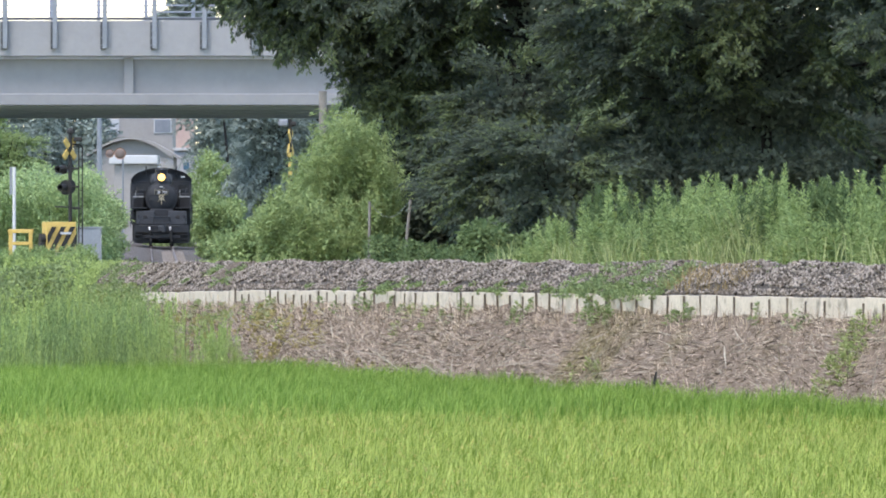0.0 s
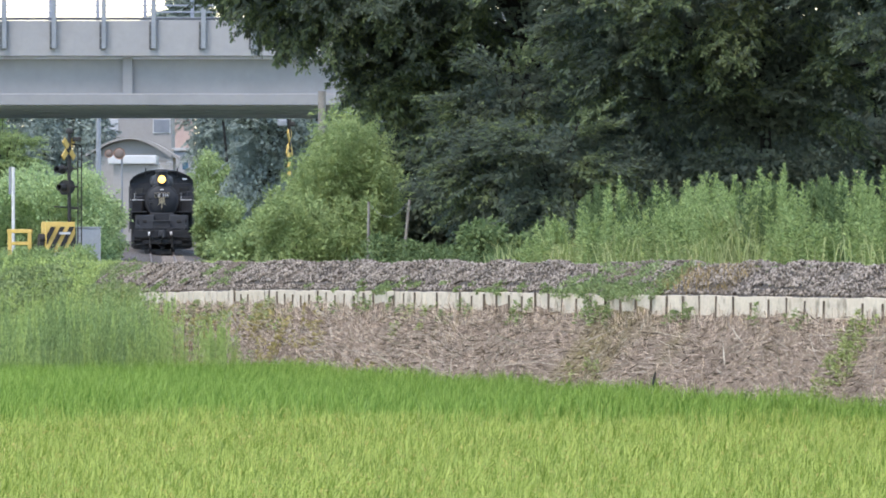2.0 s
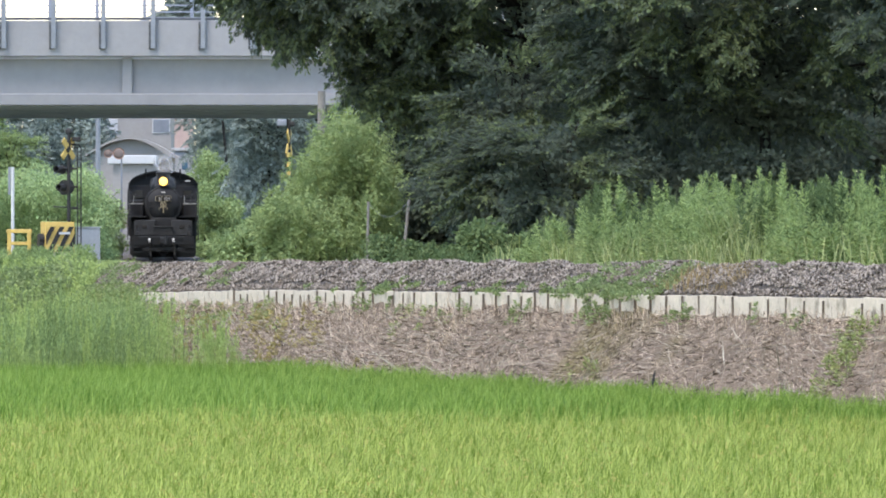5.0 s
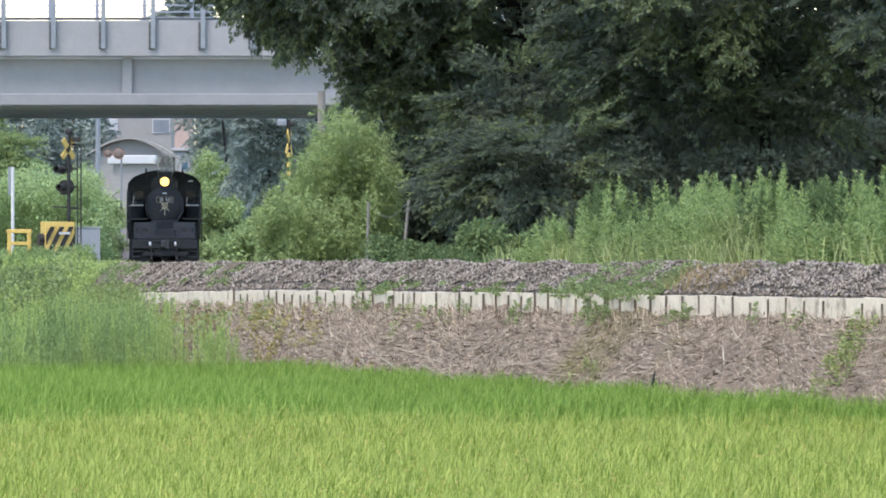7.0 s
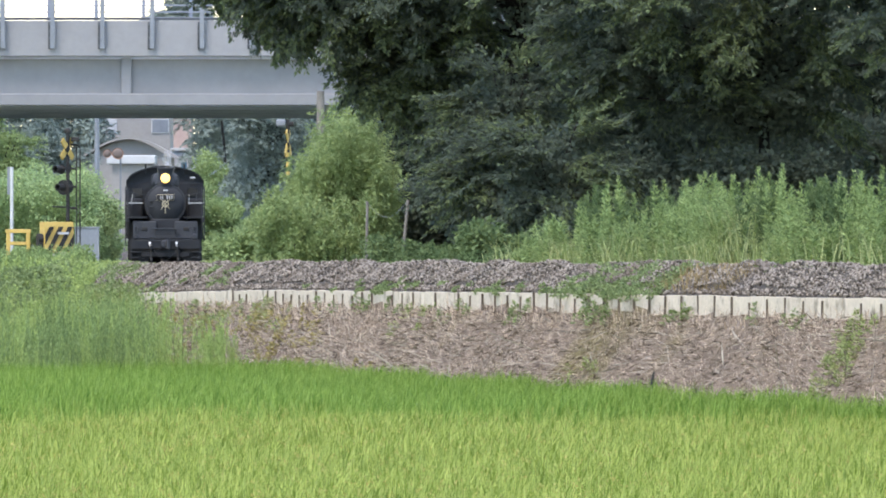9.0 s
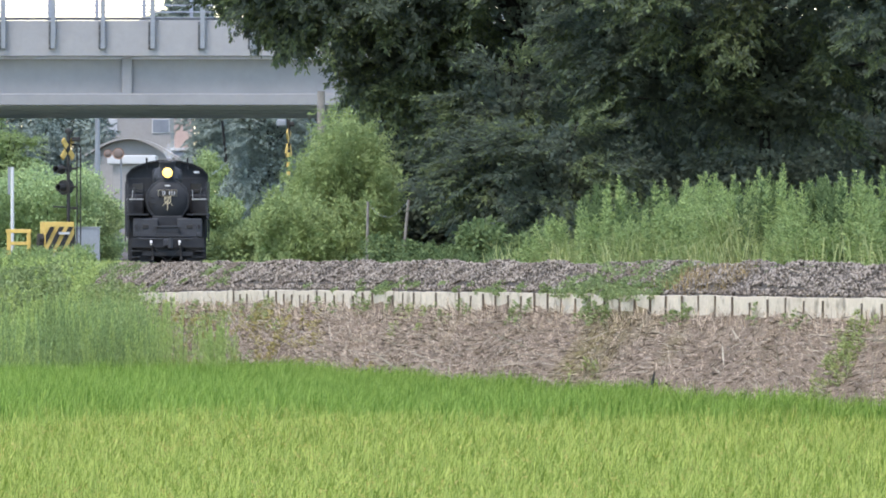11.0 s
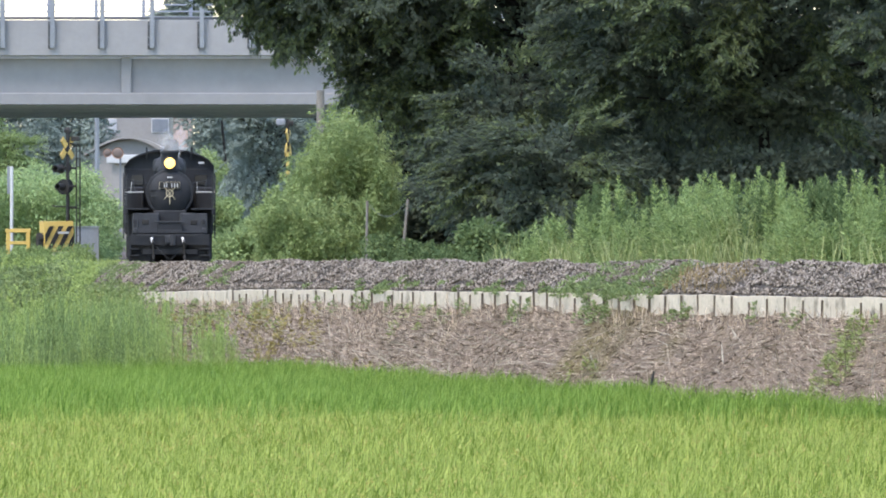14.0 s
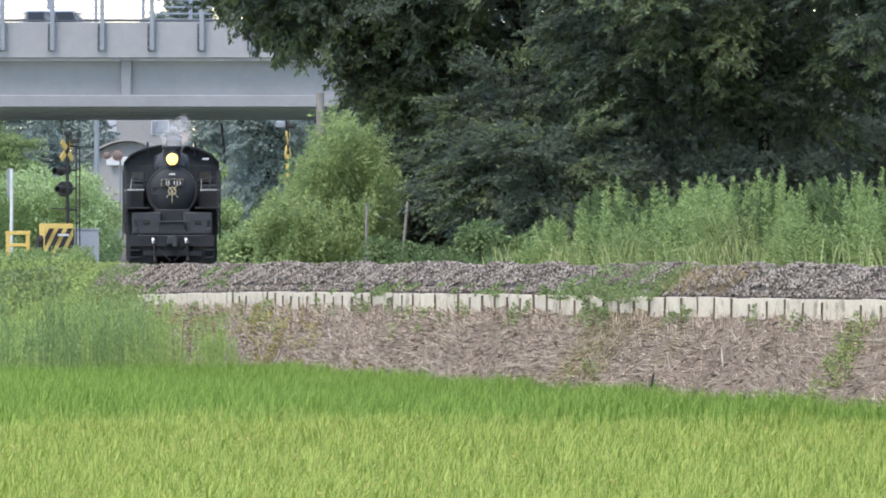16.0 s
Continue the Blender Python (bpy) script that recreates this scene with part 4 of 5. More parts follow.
def arched_shed():
    s = thing("arched_shed", -18.9, 612, 3.45, "grey shed with a shallow arched roof", "shed")
    part("wall", box(-2.6, 2.6, 0, 6, 0, 5.0, 0.02), WALLG, s)
    bm = bmesh.new()
    n = 14
    rows = []
    for y in (-0.4, 6.4):
        rows.append([bm.verts.new((-2.9 + 5.8 * i / n, y, 5.0 + 1.2 * math.sin(math.pi * i / n))) for i in range(n + 1)])
        rows.append([bm.verts.new((-2.9 + 5.8 * i / n, y, 4.88 + 1.2 * math.sin(math.pi * i / n))) for i in range(n + 1)])
    for i in range(n):
        bm.faces.new((rows[0][i], rows[0][i + 1], rows[2][i + 1], rows[2][i]))
        bm.faces.new((rows[1][i + 1], rows[1][i], rows[3][i], rows[3][i + 1]))
        bm.faces.new((rows[1][i], rows[1][i + 1], rows[0][i + 1], rows[0][i]))
    part("arched_roof", bm, WALLG, s)
    face = bmesh.new()
    vs = [face.verts.new((-2.55 + 5.1 * i / n, 0.1, 4.9 + 1.15 * math.sin(math.pi * i / n))) for i in range(n + 1)]
    face.faces.new(vs)
    ex = bmesh.ops.extrude_face_region(face, geom=face.faces[:])
    bmesh.ops.translate(face, vec=(0, 0.1, 0), verts=[g for g in ex["geom"] if isinstance(g, bmesh.types.BMVert)])
    part("gable", face, WALLD, s)


arched_shed()
low = thing("shed", -17.7, 584, 3.0, "low shed with a bright white sheet roof", "shed")
part("wall", box(-1.3, 1.3, 0, 4, 0, 4.85, 0.02), WALLG, low)
part("roof", box(-1.6, 1.2, -0.3, 4.3, 4.86, 5.36, 0.05), WHITEP, low)


# ---- vehicles ----
def wheel_set(v, xs, half, r):
    for x in xs:
        for s in (-1, 1):
            w = part("wheel", lathe([(r * 0.6, s * half), (r, s * half - s * 0.02), (r, s * half - s * 0.2), (r * 0.5, s * half - s * 0.2)], "y", 20, (x, 0, r)), TYRE, v)
            part("rim", lathe([(r * 0.1, s * half + s * 0.005), (r * 0.58, s * half - s * 0.005), (r * 0.58, s * half - s * 0.05)], "y", 16, (x, 0, r)), WEAR, w)


def car(name, x, y, z, paint, label, length=4.4, height=1.48, van=False):
    """A car whose nose looks along +x."""
    v = thing(name, x, y, z, label, "car")
    h = length / 2
    part("body", box(-h, h, -0.85, 0.85, 0.25, 0.88, 0.12), paint, v)
    cab = bmesh.new()
    lo = [(-h * (0.95 if van else 0.85), -0.80), (h * 0.55, -0.80), (h * 0.55, 0.80), (-h * (0.95 if van else 0.85), 0.80)]
    hi = [(-h * (0.88 if van else 0.5), -0.62), (h * 0.15, -0.62), (h * 0.15, 0.62), (-h * (0.88 if van else 0.5), 0.62)]
    a = [cab.verts.new((p, q, 0.86)) for p, q in lo]
    b = [cab.verts.new((p, q, height - 0.08)) for p, q in hi]
    cab.faces.new(b)
    for i in range(4):
        cab.faces.new((a[i], a[(i + 1) % 4], b[(i + 1) % 4], b[i]))
    bmesh.ops.recalc_face_normals(cab, faces=cab.faces)
    part("cabin_glass", cab, GLASS, v, "dark side glazing")
    x0, x1 = hi[0][0], hi[1][0]
    part("roof", box(x0 - 0.05, x1 + 0.05, -0.66, 0.66, height - 0.09, height, 0.04), paint, v)
    for k in (0.02, 0.5, 0.98):
        xx = x0 + (x1 - x0) * k
        for s in (-1, 1):
            part("pillar", rod((xx + (0.35 if k > 0.9 else 0), s * 0.80, 0.86), (xx, s * 0.63, height - 0.06), 0.04, n=6), paint, v)
    wheel_set(v, (-h * 0.62, h * 0.64), 0.86, 0.31)
    for s in (-1, 1):
        part("headlight", box(h - 0.12, h + 0.01, s * 0.5, s * 0.78, 0.6, 0.74, 0.02), WEAR, v)
    return v


ROAD_Z, LANE = 11.46, BY0 + 13.5
CARS = [(car("car", -70, LANE, ROAD_Z, CARD, "dark grey hatchback driving over the bridge", 4.2, 1.62), 6.5, -12.25, 27.0),
        (car("car", -80, LANE, ROAD_Z, CARW, "pale silver car driving over the bridge", 4.5, 1.78), 14.9, -12.6, 28.5),
        (car("car", -90, LANE, ROAD_Z, CARW, "white minivan driving over the bridge", 4.6, 1.88, True), 16.0, -15.4, 28.0)]


def lorry():
    v = thing("lorry", -100, LANE, ROAD_Z, "long white box lorry with a blue cab on the bridge", "lorry")
    part("cargo_box", box(-9.6, -0.2, -1.22, 1.22, 1.0, 3.7, 0.05), CARW, v)
    c = part("cab", box(0, 1.95, -1.18, 1.18, 0.5, 2.9, 0.15), BLUEP, v, "blue cab")
    for s in (-1, 1):
        part("side_window", box(0.8, 1.6, s * 1.185, s * 1.20, 2.05, 2.6, 0.03), GLASS, c)
    part("windscreen", box(1.94, 1.965, -1.0, 1.0, 1.6, 2.6, 0.03), GLASS, c)
    part("chassis", box(-9.4, 1.8, -0.5, 0.5, 0.55, 0.99, 0.02), BLACKP, v)
    wheel_set(v, (-8.0, -6.8, 0.9), 1.15, 0.5)
    return v


LORRY = lorry()


def coach():
    """Passenger coach behind the locomotive, its near end looking along -y."""
    v = thing("passenger_coach", track_x(511), 511, rail_z(511), "passenger coach with a pale grey arched roof behind the locomotive", "railway coach")
    part("body", box(-1.38, 1.38, 0, 17.0, 0.95, 3.05, 0.05), BLACK, v)
    rf = bmesh.new()
    n = 16
    prof = [(-1.42 + 2.84 * i / n, 3.05 + 0.82 * math.sin(math.pi * i / n) ** 0.6) for i in range(n + 1)]
    lo = [rf.verts.new((a, -0.1, b)) for a, b in prof]
    hi = [rf.verts.new((a, 17.1, b)) for a, b in prof]
    rf.faces.new(lo)
    rf.faces.new(hi)
    for i in range(n):
        rf.faces.new((lo[i], lo[i + 1], hi[i + 1], hi[i]))
    rf.faces.new((lo[0], hi[0], hi[n], lo[n]))
    bmesh.ops.recalc_face_normals(rf, faces=rf.faces)
    part("roof", rf, WALLW, v, "pale grey arched roof")
    for s in (-1, 1):
        for k in range(8):
            part("window", box(s * 1.385, s * 1.40, 1.2 + 1.95 * k, 2.3 + 1.95 * k, 1.9, 2.7, 0.02), GLASS, v)
        for y in (2.2, 4.2, 12.8, 14.8):
            part("wheel", lathe([(0.1, s * 0.60), (0.40, s * 0.58), (0.43, s * 0.50), (0.455, s * 0.49), (0.455, s * 0.47), (0.3, s * 0.47)], "x", 24, (0, y, 0.43)), GREYIRON, v)
    for y in (1.6, 12.2):
        part("bogie", box(-0.95, 0.95, y, y + 3.2, 0.35, 0.94, 0.04), BLACK, v)
    return v


COACH = coach()


# ---- level crossing ----
def crossbuck(parent, x, y, z, yaw, size=0.58):
    for a in (45, -45):
        m = pose(x, y, z, 0, 0, yaw) @ pose(0, 0, 0, 0, a, 0)
        for k in range(5):
            bm = box(-0.11, 0.11, -0.02, 0.02, -size + 2 * size * k / 5, -size + 2 * size * (k + 1) / 5 - 0.002, 0.004)
            bm.transform(m @ Matrix.Translation((0, 0.012 if a > 0 else -0.03, 0)))
            part("crossbuck_plank", bm, BLACKP if k == 2 else YELLOW, parent)


def crossing_signal():
    gx, gy = -13.24, 359.0
    gz = float(ground_z(np.array(gx), np.array(gy)))
    s = thing("crossing_signal", gx, gy, gz, "level crossing warning signal with yellow crossbuck and ladder", "crossing signal")
    d = -gz
    part("mast", rod((0, 0, -0.1), (0, 0, 7.62 + d), 0.065, n=14), BLACKP, s)
    part("mast_foot", box(-0.2, 0.2, -0.2, 0.2, -0.1, 0.35, 0.02), KERB, s)
    crossbuck(s, -0.03, -0.1, 7.02 + d, 56, 0.46)
    part("bell", lathe([(0.05, 7.55 + d), (0.13, 7.58 + d), (0.13, 7.68 + d), (0.06, 7.76 + d)], "z", 16), BLACKP, s)
    part("loudspeaker", box(0.12, 0.42, -0.1, 0.15, 7.28 + d, 7.44 + d, 0.03), BLACKP, s)
    for zz, dx, r in ((6.30, -0.24, 0.17), (5.66, -0.14, 0.27)):
        lp = part("lamp_disc", lathe([(0.03, -0.10), (r, -0.09), (r, -0.06), (0.03, -0.05)], "y", 28, (dx, 0, 0)), BLACKP, s, "round black lamp backboard")
        lp.matrix_basis = pose(0, 0, zz + d, 0, 0, -35)
        hood = part("lamp_hood", lathe([(0.12, -0.10), (0.125, -0.42), (0.10, -0.42), (0.10, -0.12)], "y", 20, (dx, 0, 0)), BLACKP, lp)
        part("lamp_glass", lathe([(0.02, -0.13), (0.10, -0.125), (0.10, -0.11)], "y", 16, (dx, 0, 0)), mat("red lamp glass", (0.10, 0.02, 0.02), (0.16, 0.03, 0.03), 4, 0.2), lp)
        rear = part("rear_lamp", lathe([(0.03, 0.10), (r * 0.9, 0.09), (r * 0.9, 0.06), (0.03, 0.05)], "y", 24, (0.12, 0, 0.03)), BLACKP, s)
        rear.matrix_basis = pose(0, 0, zz + d, 0, 0, 50)
        part("lamp_arm", rod((-0.55 if r < 0.2 else -0.3, 0, zz + d + 0.05), (0.3, 0, zz + d + 0.02), 0.035, n=8), BLACKP, s)
    part("cross_arm", rod((-0.55, 0, 4.98 + d), (0.34, 0, 4.94 + d), 0.025, n=8), BLACKP, s)
    for x in (0.30, 0.43):
        part("ladder_rail", rod((x, 0.1, 3.2 + d), (x, 0.1, 7.1 + d), 0.022, n=8), BLACKP, s)
    for k in range(14):
        zz = 3.4 + d + k * 0.27
        part("ladder_rung", rod((0.30, 0.1, zz), (0.43, 0.1, zz), 0.012, n=6), BLACKP, s)
    part("ladder_hoop", rod((0.0, 0.05, 7.2 + d), (0.36, 0.1, 7.16 + d), 0.025, n=8), BLACKP, s)
    part("ladder_bend", rod((0.36, 0.1, 7.16 + d), (0.43, 0.1, 7.06 + d), 0.022, n=8), BLACKP, s)
    part("ladder_stay", rod((0, 0.05, 4.9 + d), (0.4, 0.1, 4.9 + d), 0.018, n=6), BLACKP, s)


crossing_signal()


def barrier_machine():
    gx, gy = -13.40, 356.5
    gz = float(ground_z(np.array(gx), np.array(gy)))
    b = thing("barrier_machine", gx, gy, gz, "barrier machine in a yellow cover with black diagonal stripes", "barrier machine", rz=18)
    z0, z1 = 3.38 - gz, 4.44 - gz
    part("pedestal", box(-0.45, 0.45, 0.05, 0.5, -0.1, z0, 0.02), KERB, b)
    cov = box(-0.58, 0.50, 0, 0.6, z0, z1, 0.02)
    for v in cov.verts:
        if v.co.z > 4.35 - gz:
            v.co.y += 0.10
    c = part("cover", cov, YELLOW, b)
    lo, hi, run = z0 + 0.03, z1 - 0.17, 0.45
    for k in range(4):
        x = -0.86 + 0.34 * k
        # clip the slanting band to the cover's face
        band = []
        for edge, order in ((x, 1), (x + 0.18, -1)):
            ends = [(edge, lo), (edge + run, hi)]
            ends = [(min(max(a, -0.57), 0.49), lo + (min(max(a, -0.57), 0.49) - edge) / run * (hi - lo)) for a, _ in ends]
            band.append(ends)
        (a0, a1), (b0, b1) = band
        pts = [a0, b0] if b0[1] <= lo + 1e-6 else [a0, (-0.57, lo), b0] if a0[1] > lo and x + 0.18 > -0.57 else [a0, b0]
        pts += [b1, a1] if abs(b1[1] - a1[1]) < 1e-6 else [b1, (0.49, hi), a1]
        bm = bmesh.new()
        vs = [bm.verts.new((px, -0.014, pz)) for px, pz in pts]
        f = bm.faces.new(vs)
        ex = bmesh.ops.extrude_face_region(bm, geom=[f])
        bmesh.ops.translate(bm, vec=(0, 0.010, 0), verts=[g for g in ex["geom"] if isinstance(g, bmesh.types.BMVert)])
        bmesh.ops.recalc_face_normals(bm, faces=bm.faces)
        part("stripe", bm, BLACKP, c, "black diagonal stripe")
    for k in range(3):
        part("side_stripe", box(0.502, 0.512, 0.05, 0.55, z0 + 0.12 + 0.3 * k, z0 + 0.26 + 0.3 * k), BLACKP, c)
    part("barrier_hub", lathe([(0.05, -0.1), (0.2, -0.08), (0.2, 0.1), (0.05, 0.12)], "x", 20, (-0.68, 0.3, 0.45 + z0)), BLACKP, b)
    part("counterweight", box(-0.78, -0.6, 0.1, 0.5, z0 - 0.05, z0 + 0.35, 0.03), BLACKP, b)
    part("notice", box(-0.1, 0.3, -0.03, -0.014, z0 + 0.62, z0 + 0.70), WHITEP, c)


barrier_machine()

gz = float(ground_z(np.array(-12.4), np.array(360.0)))
cab = thing("control_cabinet", -12.60, 360, gz, "pale grey steel relay cabinet by the crossing", "cabinet")
part("body", box(-0.42, 0.42, 0, 0.5, 0.2, 4.22 - gz, 0.02), GREYBOX, cab)
part("door", box(-0.38, 0.32, -0.02, -0.002, 0.3, 4.14 - gz, 0.01), GREYBOX, cab)
part("lid", box(-0.45, 0.45, -0.05, 0.55, 4.224 - gz, 4.27 - gz, 0.01), GREYBOX, cab)
part("plinth", box(-0.4, 0.4, -0.05, 0.55, -0.2, 0.2, 0.02), KERB, cab)

gz = float(ground_z(np.array(-15.18), np.array(358.0)))
wp = thing("marker_post", -15.18, 358, gz, "white marker post with a grey plate", "post")
part("pole", rod((0, 0, -0.1), (0, 0, 6.38 - gz), 0.06, n=14), WHITEP, wp)
part("plate", box(-0.16, -0.07, -0.03, 0.0, 5.4 - gz, 6.38 - gz, 0.005), POST, wp)
fr = thing("yellow_guard_frame", -14.92, 357, gz, "yellow tubular guard frame beside the crossing", "guard frame")
for x in (-0.34, 0.36):
    part("upright", box(x - 0.07, x + 0.07, -0.06, 0.06, -0.1, 4.16 - gz, 0.02), YELLOW, fr)
part("top_bar", box(-0.44, 0.46, -0.065, 0.065, 4.04 - gz, 4.18 - gz, 0.02), YELLOW, fr)
part("low_bar", box(-0.42, 0.44, -0.055, 0.055, 3.62 - gz, 3.74 - gz, 0.02), YELLOW, fr)

gz = float(ground_z(np.array(-5.5), np.array(362.0)))
cs2 = thing("crossing_signal", -5.5, 362, gz, "second crossing signal half hidden behind bamboo", "crossing signal")
part("mast", rod((0, 0, -0.1), (0, 0, 8.1 - gz), 0.065, n=14), BLACKP, cs2)
crossbuck(cs2, 0.0, -0.1, 7.25 - gz, 80, 0.60)
for k in range(6):
    part("mast_band", lathe([(0.072, 5.9 + 0.17 * k - gz), (0.072, 6.07 + 0.17 * k - gz)], "z", 14, ends=False), YELLOW if k % 2 else BLACKP, cs2)
part("floodlight", box(-0.42, -0.08, -0.15, 0.1, 7.85 - gz, 8.1 - gz, 0.05), POST, cs2, "pale floodlight head")
part("side_cap", box(0.02, 0.22, -0.1, 0.1, 7.85 - gz, 8.02 - gz, 0.05), BLACKP, cs2)

gz = float(ground_z(np.array(-14.4), np.array(449.0)))
cm = thing("convex_mirror", -14.35, 449, gz, "round orange-rimmed traffic mirror on a pale pole", "traffic mirror")
part("pole", rod((0.12, 0.08, -0.1), (0.12, 0.08, 7.6 - gz), 0.045, n=10), POST, cm)
for x, r in ((0.0, 0.26), (-0.46, 0.19)):
    rim = part("rim", lathe([(r * 0.88, -0.02), (r, -0.03), (r, 0.05), (r * 0.5, 0.07)], "y", 28, (x, 0, 7.5 - gz)), mat("orange rim", (0.28, 0.16, 0.11), (0.36, 0.21, 0.15), 3, 0.5), cm)
    part("mirror", lathe([(0.02, -0.06), (r * 0.5, -0.045), (r * 0.9, -0.015), (r * 0.9, 0.0)], "y", 28, (x, 0, 7.5 - gz)), mat("dull mirror back", (0.16, 0.125, 0.11), (0.24, 0.19, 0.17), 1, 0.6), rim, smooth=True)
part("arm", rod((-0.5, 0.07, 7.45 - gz), (0.15, 0.07, 7.45 - gz), 0.025, n=8), POST, cm)


STAKE2 = mat("weathered grey post", (0.14, 0.13, 0.115), (0.27, 0.25, 0.225), 4, 0.9, 0.3)


def pole(name, x, y, top, r, label, tilt=0.0, base=None, paint=None):
    g = float(ground_z(np.array(x), np.array(y))) if base is None else base
    ob = part(name, rod((0, 0, -0.2), (math.sin(radians(tilt)) * (top - g), 0, top - g), r * 1.15, r, 14), paint or (STAKE2 if r < 0.1 else POST), None)
    ob.matrix_basis = pose(x, y, g)
    return tagged(ob, label, "pole")


# the far pole's bluish POST grey has the haze in its colour
pole("utility_pole", -17.0, 500, 13.5, 0.115, "grey concrete utility pole beyond the crossing")
pole("utility_pole", -4.55, 380, 9.35, 0.15, "brown-grey concrete utility pole beside the bridge", paint=STAKE2)
pole("fence_post", -1.13, 271, 5.0, 0.042, "leaning pale concrete fence post under the trees", 6)
pole("fence_post", -2.03, 271, 4.95, 0.036, "upright pale concrete fence post under the trees", 1)
wire = bmesh.new()
pts = [(-2.03 + 1.1 * i / 8, 271, 4.95 - 0.42 * math.sin(math.pi * i / 8)) for i in range(9)]
for a, b in zip(pts, pts[1:]):
    rod(a, b, 0.005, n=6, bm=wire)
tagged(part("sagging_wire", wire, POST), "thin wire sagging between two fence posts", "wire")


# ---- weeds along the line ----
def goldenrod(name, spots, label, leaf, leaf_len=0.11, upright=0.15, thin=1.0, per=80):
    """Upright leafy stalks: narrow leaves all round each stem. spots: x, y, z, height."""
    spots = np.asarray(spots)
    P, W, S = [], [], []
    for x, y, z, h in spots:
        n = int(per * h)
        t = rng.random(n) ** 0.7
        a = rng.uniform(0, 2 * math.pi, n)
        bx, by = rng.normal(0, 0.09, 2)
        px, py = x + bx * t * h, y + by * t * h
        reach = 0.05 * (1 - t)
        P.append(np.stack([px + np.cos(a) * reach, py + np.sin(a) * reach, z + t * h], -1))
        W.append(np.stack([np.cos(a), np.sin(a), upright + 1.0 * t ** 3 + rng.normal(0, 0.25, n)], -1))
        S.append(np.where(t > 0.9, 0.6, 1.15 - 0.35 * t))
    P, W, S = np.concatenate(P), np.concatenate(W), np.concatenate(S)
    tagged(new(name, leaves(name, P, W, leaf_len * 1.75 * S, (0.034 * S + 0.004) * thin, leaf)), label, "weeds", kind="stuff")


def along(n, y0, y1, n0, n1):
    y = y0 + (y1 - y0) * rng.random(n)
    off = n0 + (n1 - n0) * rng.random(n)
    x, yy = beside(y, off)
    return x, yy, off


cx, cy, coff = along(260, 172, 249, -3.2, -6.6)
ch = rng.uniform(1.25, 2.3, 260) * (0.68 + 0.32 * np.clip((-coff - 3) / 1.6, 0, 1)) * np.interp(cy, [172, 180, 205, 243, 247, 249], [0.95, 1.0, 1.12, 1.12, 0.75, 0.4])
i = rng.integers(0, 260, 1350)
x, y = cx[i] + rng.normal(0, 0.13, 1350), cy[i] + rng.normal(0, 0.15, 1350)
h = ch[i] * rng.uniform(0.72, 1.1, 1350)
goldenrod("goldenrod_thicket", np.stack([x, y, ground_z(x, y), h], -1), "tall bright green goldenrod thicket behind the track", GOLDENROD, leaf_len=0.092, per=105, thin=0.85)
# darker, taller plumes among the goldenrod
cx, cy, coff = along(34, 190, 247, -4.0, -6.0)
i = rng.integers(0, 34, 210)
x, y = cx[i] + rng.normal(0, 0.07, 210), cy[i] + rng.normal(0, 0.1, 210)
goldenrod("goldenrod_plumes", np.stack([x, y, ground_z(x, y), rng.uniform(1.7, 2.35, 210)], -1), "darker tall plumes standing above the goldenrod", SHRUB, leaf_len=0.10, upright=0.45, thin=1.1, per=95)
# darker leaf puts the oaks' shadow into the colour of these weeds
x, y, off = along(260, 248, 280, -2.9, -5.5)
goldenrod("weed_fringe", np.stack([x, y, ground_z(x, y), 0.3 + 0.5 * rng.random(260)], -1), "low green weeds at the edge of the track", SHRUB)

x, y, off = along(2600, 172, 250, -3.0, -5.6)
b = np.stack([x, y, ground_z(x, y)], -1)
a = rng.uniform(0, 2 * math.pi, len(b))
k = rng.uniform(0.2, 0.9, len(b))
tagged(new("tall_grass", blades("tall_grass", b, np.stack([np.cos(a) * k, np.sin(a) * k, 0 * a], -1), 1.5, 0.02, GRASS, 0.6)), "pale arching tall grass among the goldenrod", "grass", kind="stuff")
i = rng.choice(np.flatnonzero((b[:, 1] < 240) & (off < -3.6)), 80)
b2 = b[i] * 1.0
b2[:, 2] += 0.6
a, k = a[i], k[i] * 0.4
tagged(new("reed_plumes", blades("reed_plumes", b2, np.stack([np.cos(a) * k, np.sin(a) * k, 0 * a], -1), 1.6, 0.016, GRASS, 0.4)), "straw-tipped reeds standing above the weeds", "grass", kind="stuff")

# feathery weeds at the field's far corner: slim upright plumes standing in clumps
def corner(n, y0, y1, spread):
    y = y0 + (y1 - y0) * rng.random(n)
    x, yy = beside(y, 4.2 + 7 * rng.random(n))
    keep = x < -6.5 + spread * rng.normal(size=n)
    return x[keep], yy[keep]


wx, wy = corner(330, 236, 272, 0.35)
i = rng.integers(0, len(wx), 1150)
x, yy = wx[i] + rng.normal(0, 0.13, 1150), wy[i] + rng.normal(0, 0.15, 1150)
tall = 1.2 + 1.5 * rng.random(len(wx)) ** 1.5
goldenrod("feathery_weeds", np.stack([x, yy, ground_z(x, yy), tall[i] * rng.uniform(0.7, 1.05, 1150)], -1), "feathery pale green weeds between rice and embankment", TALLWEED, leaf_len=0.062, upright=1.9, thin=0.5, per=85)
wx, wy = rng.uniform(-10.8, -6.9, 60), rng.uniform(236, 248, 60)
i = rng.integers(0, 60, 300)
gx, gy = wx[i] + rng.normal(0, 0.07, 300), wy[i] + rng.normal(0, 0.10, 300)
